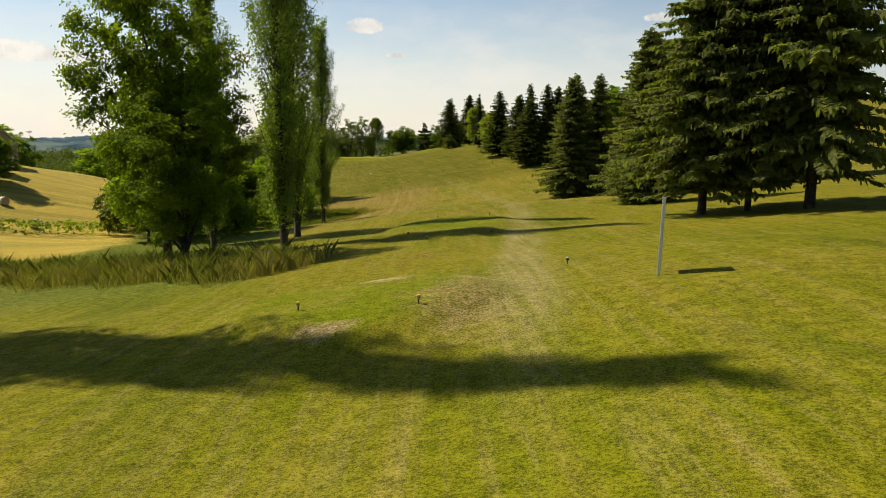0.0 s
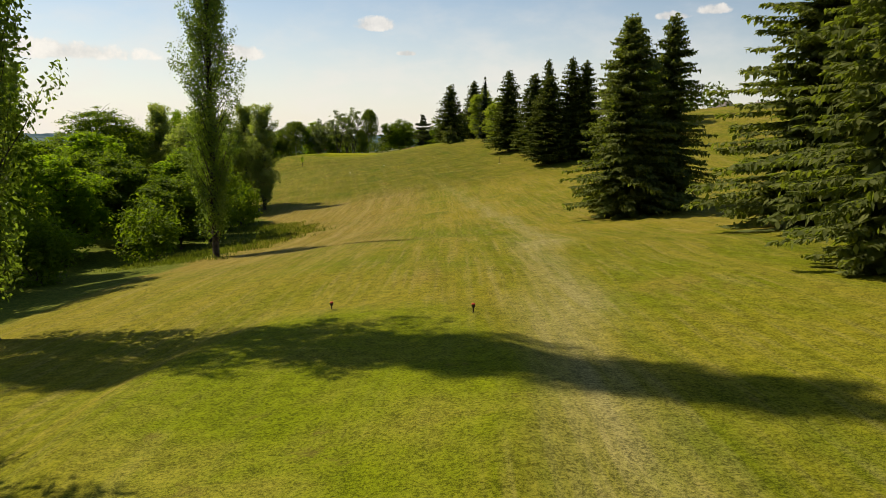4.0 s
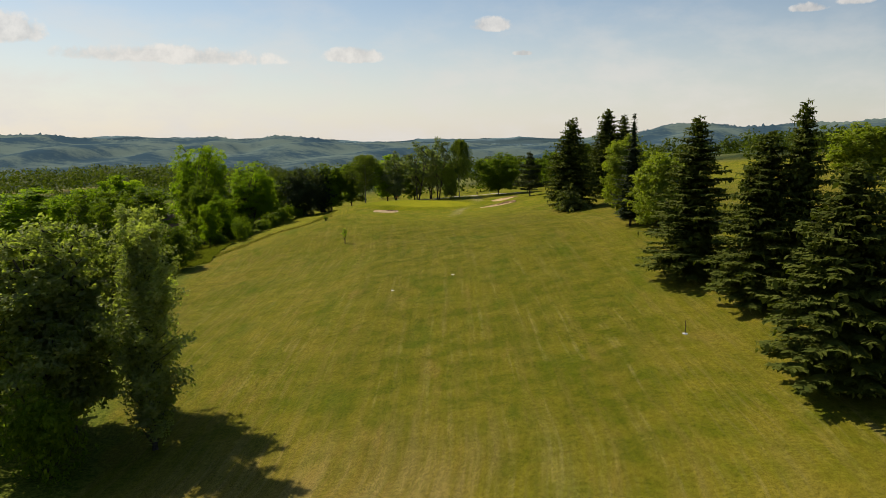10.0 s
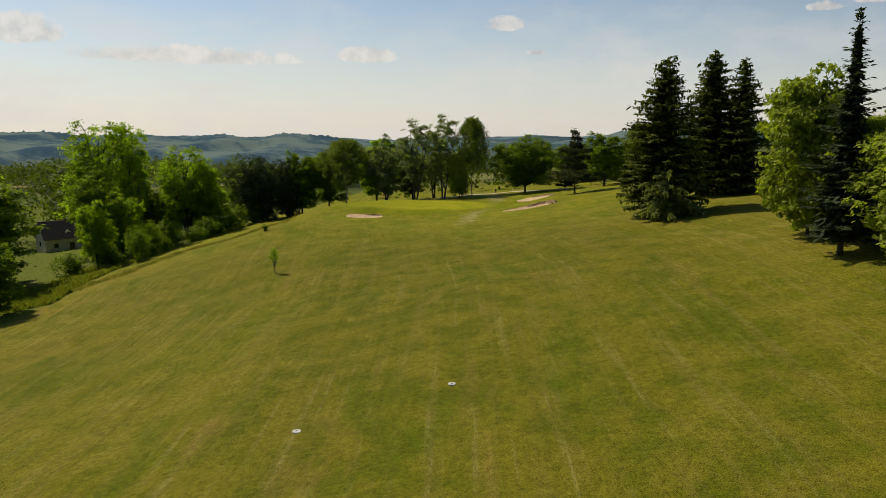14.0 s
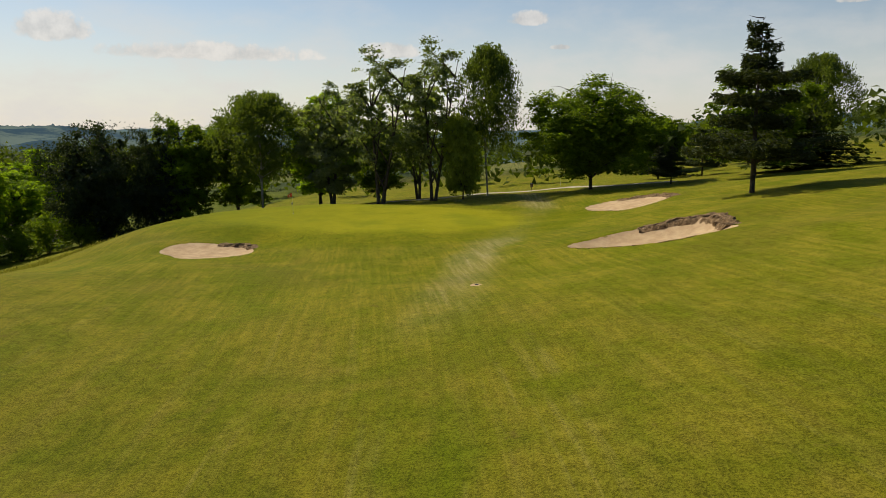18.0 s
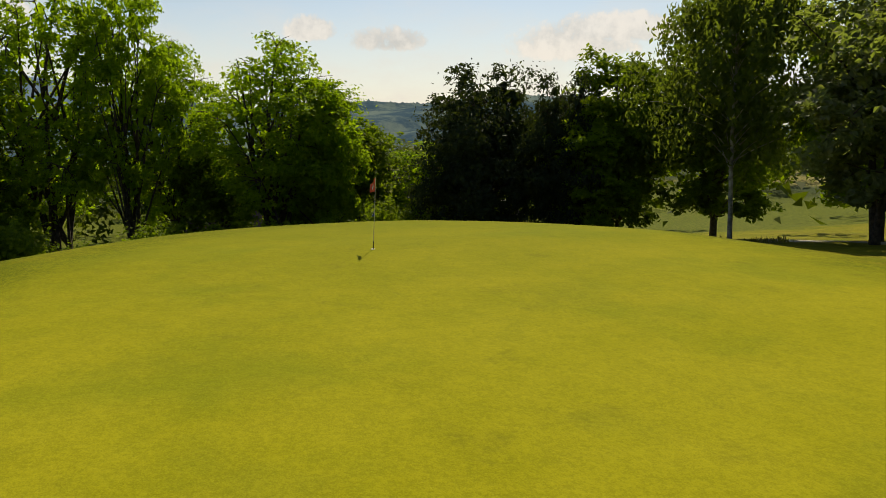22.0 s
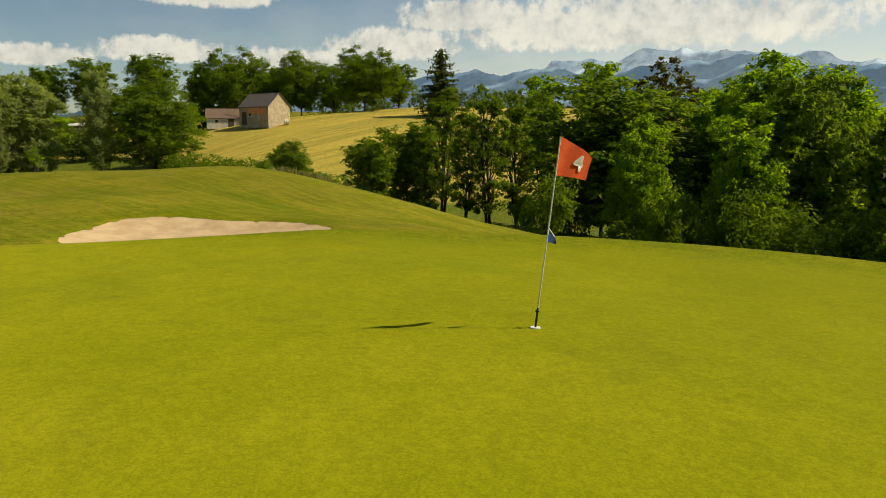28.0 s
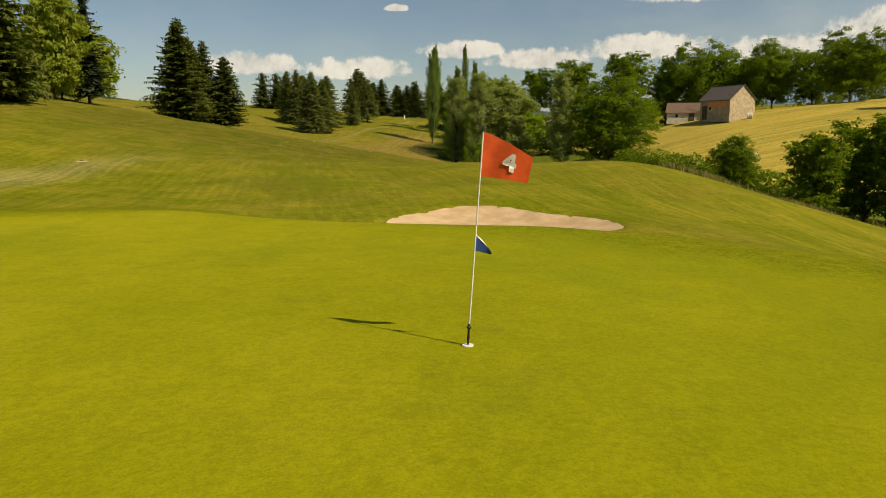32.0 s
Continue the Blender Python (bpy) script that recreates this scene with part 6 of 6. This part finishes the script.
GRASS_STRIP = foliage("long_grass_strip", (0.085, 0.100, 0.018), (0.200, 0.195, 0.050), (0.14, 0.145, 0.032), rough=0.8, trans=0.3)


def scatter(n, pts, half_w, seed, even=False):
    """Spots along a line of points, thick in the middle."""
    rng = np.random.RandomState(seed)
    pts = np.array(pts, float)
    seg = np.r_[0, np.cumsum(np.hypot(*np.diff(pts, axis=0).T))]
    s = rng.uniform(0, seg[-1], n)
    x, y = np.interp(s, seg, pts[:, 0]), np.interp(s, seg, pts[:, 1])
    i = np.clip(np.searchsorted(seg, s) - 1, 0, len(pts) - 2)
    d_ = (pts[i + 1] - pts[i]) / np.hypot(*(pts[i + 1] - pts[i]).T)[:, None]
    if even:
        o = rng.uniform(-1, 1, n) * half_w * (1 + 0.05 * np.sin(s * 0.7))
        return np.stack([x - d_[:, 1] * o, y + d_[:, 0] * o], 1)
    o = np.clip(rng.normal(0, 0.55, n), -1.15, 1.15) * half_w * (1 + 0.35 * np.sin(s * 0.7) + 0.25 * np.sin(s * 1.9))
    return np.stack([x - d_[:, 1] * o, y + d_[:, 0] * o], 1)


blades("long_grass", scatter(20000, [(-8.5, 38.3), (-13.5, 42.2), (-20.5, 47.5), (-33, 53.5), (-52, 61)], 2.6, 1), 0.95, 0.035, GRASS_DRY, "tall dry seeding grass along the edge of the rough", 2, 0.6)
blades("long_grass", scatter(18000, [(-9.5, 40.5), (-14.5, 45), (-21.5, 51), (-33, 57), (-52, 65)], 2.8, 11), 1.15, 0.06, GRASS_RUSH, "tall green grass and weeds along the ditch", 12, 0.6)
blades("long_grass", scatter(9000, [(-24, 112), (-22, 122), (-20, 132), (-18.5, 142), (-22, 152), (-29, 164)], 4.2, 3), 0.45, 0.07, GRASS_RUSH, "long unmown grass beside the bushes", 4)
blades("long_grass", scatter(3500, [(-19, 122), (-16.5, 136), (-17, 146), (-24, 162)], 2.2, 5), 0.45, 0.06, GRASS_DRY, "dry long grass beside the bushes", 6)
blades("long_grass", scatter(26000, [(-70, 240), (-77, 255), (-85, 270), (-89.5, 283)], 7.2, 7, True), 0.62, 0.15, GRASS_STRIP, "strip of long dark grass left unmown on the slope", 8)
blades("long_grass", scatter(22000, [(-85, 291), (-91, 312), (-97, 334)], 5.6, 9, True), 0.62, 0.15, GRASS_STRIP, "strip of long dark grass left unmown on the slope", 10)
blades("long_grass", scatter(5000, [(-72, 350), (-76, 372), (-74, 392), (-66, 402)], 1.8, 13), 0.35, 0.08, GRASS_DRY, "thin dry grass at the edge of the drop", 14)
blades("long_grass", scatter(6000, [(-62, 330), (-75, 318), (-82, 300)], 1.5, 15), 0.35, 0.08, GRASS_DRY, "thin dry grass on the edge of the slope", 16)


# ---- woods and hedges farther off ----
def woods(name, spots, mat, label, seed, blade=1.5, per=90):
    rng = np.random.RandomState(seed)
    P, N = [], []
    for x, y, h, r in spots:
        z = gz(x, y)
        d_ = rng.normal(0, 1, (per, 3))
        d_ /= np.linalg.norm(d_, axis=1)[:, None]
        d_[:, 2] = np.abs(d_[:, 2]) * np.where(rng.uniform(0, 1, per) < 0.72, 1, -1)
        P.append(d_ * np.array([r, r, h * 0.46]) * rng.uniform(0.72, 1.08, (per, 1)) + np.array([x, y, z + h * 0.52]))
        N.append(d_ + np.array([0, 0, 0.35]))
    V, F = leaves(np.concatenate(P), np.concatenate(N), blade, rng, 1.25, three=True)
    return tagged(new(name, mesh_of(name, V, F, mat, False)), label, "woodland", kind="stuff")


def wood_spots(n, x0, x1, y0, y1, seed, hmin, hmax, keep):
    rng = np.random.RandomState(seed)
    out_ = []
    while len(out_) < n:
        x, y = rng.uniform(x0, x1), rng.uniform(y0, y1)
        if keep(x, y):
            h = rng.uniform(hmin, hmax)
            out_.append((x, y, h, h * rng.uniform(0.32, 0.5)))
    return out_


woods("valley_wood", wood_spots(330, -420, -60, 415, 900, 21, 10, 17, lambda x, y: y > 425 + 0.15 * abs(x + 60) * 0), LEAF["wood"], "wooded valley beyond the green in summer leaf", 22, 1.9, 110)
woods("valley_wood", wood_spots(150, -60, 140, 440, 900, 23, 8, 14, lambda x, y: True), LEAF["wood"], "wooded rise beyond the far lawn", 24, 1.9, 100)
woods("stream_wood", wood_spots(130, -330, -118, 250, 420, 25, 9, 16, lambda x, y: x < -125 - 0.25 * (340 - y) * (y < 340) and not (abs(x + 149) < 16 and abs(y - 381) < 22) and not (abs((x + 5) * 195 + (y - 186) * 144) / 242 < 13 and y < 385) and y - 0.1 * x > 300), LEAF["wood"], "green trees along the stream valley", 26, 1.3, 150)
woods("stream_wood", wood_spots(34, -112, -42, 118, 168, 27, 5, 9, lambda x, y: abs(x + 52 + (y - 120) * 0.18) < 6), LEAF["wood"], "thicket of trees along the stream", 28, 0.9, 200)
woods("valley_wood", wood_spots(210, -480, -168, 330, 640, 35, 10, 17, lambda x, y: y > 330 + 0.25 * (x + 300)), LEAF["wood"], "wooded valley below the slope", 36, 1.3, 150)
woods("east_wood", wood_spots(140, 90, 420, 300, 800, 29, 9, 15, lambda x, y: y > 330 + 0.0 * x), LEAF["wood"], "wooded hillside beyond the lawns", 30, 2.0, 100)
woods("south_wood", wood_spots(70, -330, -120, -60, 140, 31, 9, 16, lambda x, y: True), LEAF["wood"], "trees beyond the hay field", 32, 1.8, 120)
woods("hedge", [(x, 118 + 6 * math.sin(x * 0.1) + (-x - 60) * 0.05, 2.2, 2.6) for x in np.arange(-150, -52, 3.5)], LEAF["broad"], "low hedge across the meadow", 33, 0.7, 90)
woods("hedge", [(-66 - 0.34 * (y - 190), y, 3.2 + 1.2 * math.sin(y), 2.8) for y in np.arange(212, 277, 2.3)], LEAF["broad"], "low hedge of bushes along the hay field", 34, 0.6, 230)


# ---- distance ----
# far slopes: the air's haze is painted into the colour, with an even glow
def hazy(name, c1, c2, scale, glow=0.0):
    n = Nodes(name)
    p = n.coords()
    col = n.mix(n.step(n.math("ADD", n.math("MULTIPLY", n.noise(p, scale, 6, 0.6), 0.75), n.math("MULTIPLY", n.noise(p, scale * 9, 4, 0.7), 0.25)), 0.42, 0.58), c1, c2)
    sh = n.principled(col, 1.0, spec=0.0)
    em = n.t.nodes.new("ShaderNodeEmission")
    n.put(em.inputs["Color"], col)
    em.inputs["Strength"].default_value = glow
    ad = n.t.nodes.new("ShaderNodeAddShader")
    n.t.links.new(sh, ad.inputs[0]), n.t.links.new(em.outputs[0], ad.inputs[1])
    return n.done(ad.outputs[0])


def ridge(name, dist, deep, az, els, rough, mat, label, seed, rows=14, step=0.35, fuzz=0.03, crags=0.0):
    """A range of hills round the place: bearings to the left of +y and the heights of its crest, in degrees."""
    a = np.radians(np.arange(az[0], az[-1], step))
    crest = np.interp(np.degrees(a), az, els)
    rng = np.random.RandomState(seed)
    for k in range(1, 9):
        crest = crest + rough / k**0.9 * np.sin(a * (9.0 * k * 1.31) + rng.uniform(0, 6.28))
    tops = fuzz * np.abs(rng.normal(0, 1, len(a)))
    for k in (1, 2.3, 5.1, 11.7):
        crest = crest + crags / k**0.8 * (0.6 - np.abs(np.sin(a * 11 * k + rng.uniform(0, 6.28))))
    V = []
    for r_ in range(rows):
        q = r_ / (rows - 1)
        D = dist + deep * q + dist * 0.02 * np.sin(a * 60 + r_ * 1.7)
        top = np.tan(np.radians(crest + tops * (r_ == rows - 1))) * (dist + deep)
        z = -70 + (top + 70) * q**0.8 + (1 - q) * q * 40 * np.sin(a * 47 + r_ * 0.9 + seed)
        V.append(np.stack([-np.sin(a) * D - 30, np.cos(a) * D + 200, z], 1))
    m = len(a)
    F = [(k * m + i, k * m + i + 1, (k + 1) * m + i + 1, (k + 1) * m + i) for k in range(rows - 1) for i in range(m - 1)]
    tagged(new(name, mesh_of(name, np.concatenate(V), F, mat)), label, "hills", kind="structure")


# woods, fields and snow in tones blued by painted haze; last number is glow
HILL_NEAR = hazy("hill_woods_haze", (0.030, 0.055, 0.074), (0.088, 0.118, 0.105), 0.006, 0.62)
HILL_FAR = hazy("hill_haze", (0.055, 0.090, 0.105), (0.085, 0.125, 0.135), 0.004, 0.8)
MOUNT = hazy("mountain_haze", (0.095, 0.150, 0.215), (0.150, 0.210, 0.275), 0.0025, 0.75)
PEAK = hazy("snow_peaks_haze", (0.215, 0.285, 0.365), (0.36, 0.42, 0.49), 0.008, 0.62)
ridge("backdrop_hills", 1500, 900, [-95, -60, -30, -10, 0, 12, 24, 34, 45, 50, 54, 62, 72, 80, 92, 110, 140, 200, 265], [2.2, 2.4, 1.6, 0.7, -0.35, -0.45, -0.30, 0.05, 0.35, 1.4, 2.2, 2.2, 1.9, 1.5, 1.3, 1.2, 0.9, 1.2, 2.2], 0.20, HILL_NEAR, "wooded hills across the valley in painted blue-green haze", 3, step=0.12, fuzz=0.07)
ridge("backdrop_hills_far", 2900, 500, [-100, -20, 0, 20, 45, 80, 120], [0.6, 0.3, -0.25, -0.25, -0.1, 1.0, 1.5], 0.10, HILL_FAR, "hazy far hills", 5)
ridge("backdrop_mountains", 3700, 350, [78, 90, 98, 104, 110, 118, 126, 134, 142, 149, 156, 162, 172, 190], [1.6, 2.8, 4.2, 4.4, 4.0, 4.6, 4.8, 4.9, 4.6, 4.9, 3.2, 2.4, 1.6, 1.0], 0.28, MOUNT, "mountains in painted blue haze under the clouds", 7, step=0.12, crags=0.55)
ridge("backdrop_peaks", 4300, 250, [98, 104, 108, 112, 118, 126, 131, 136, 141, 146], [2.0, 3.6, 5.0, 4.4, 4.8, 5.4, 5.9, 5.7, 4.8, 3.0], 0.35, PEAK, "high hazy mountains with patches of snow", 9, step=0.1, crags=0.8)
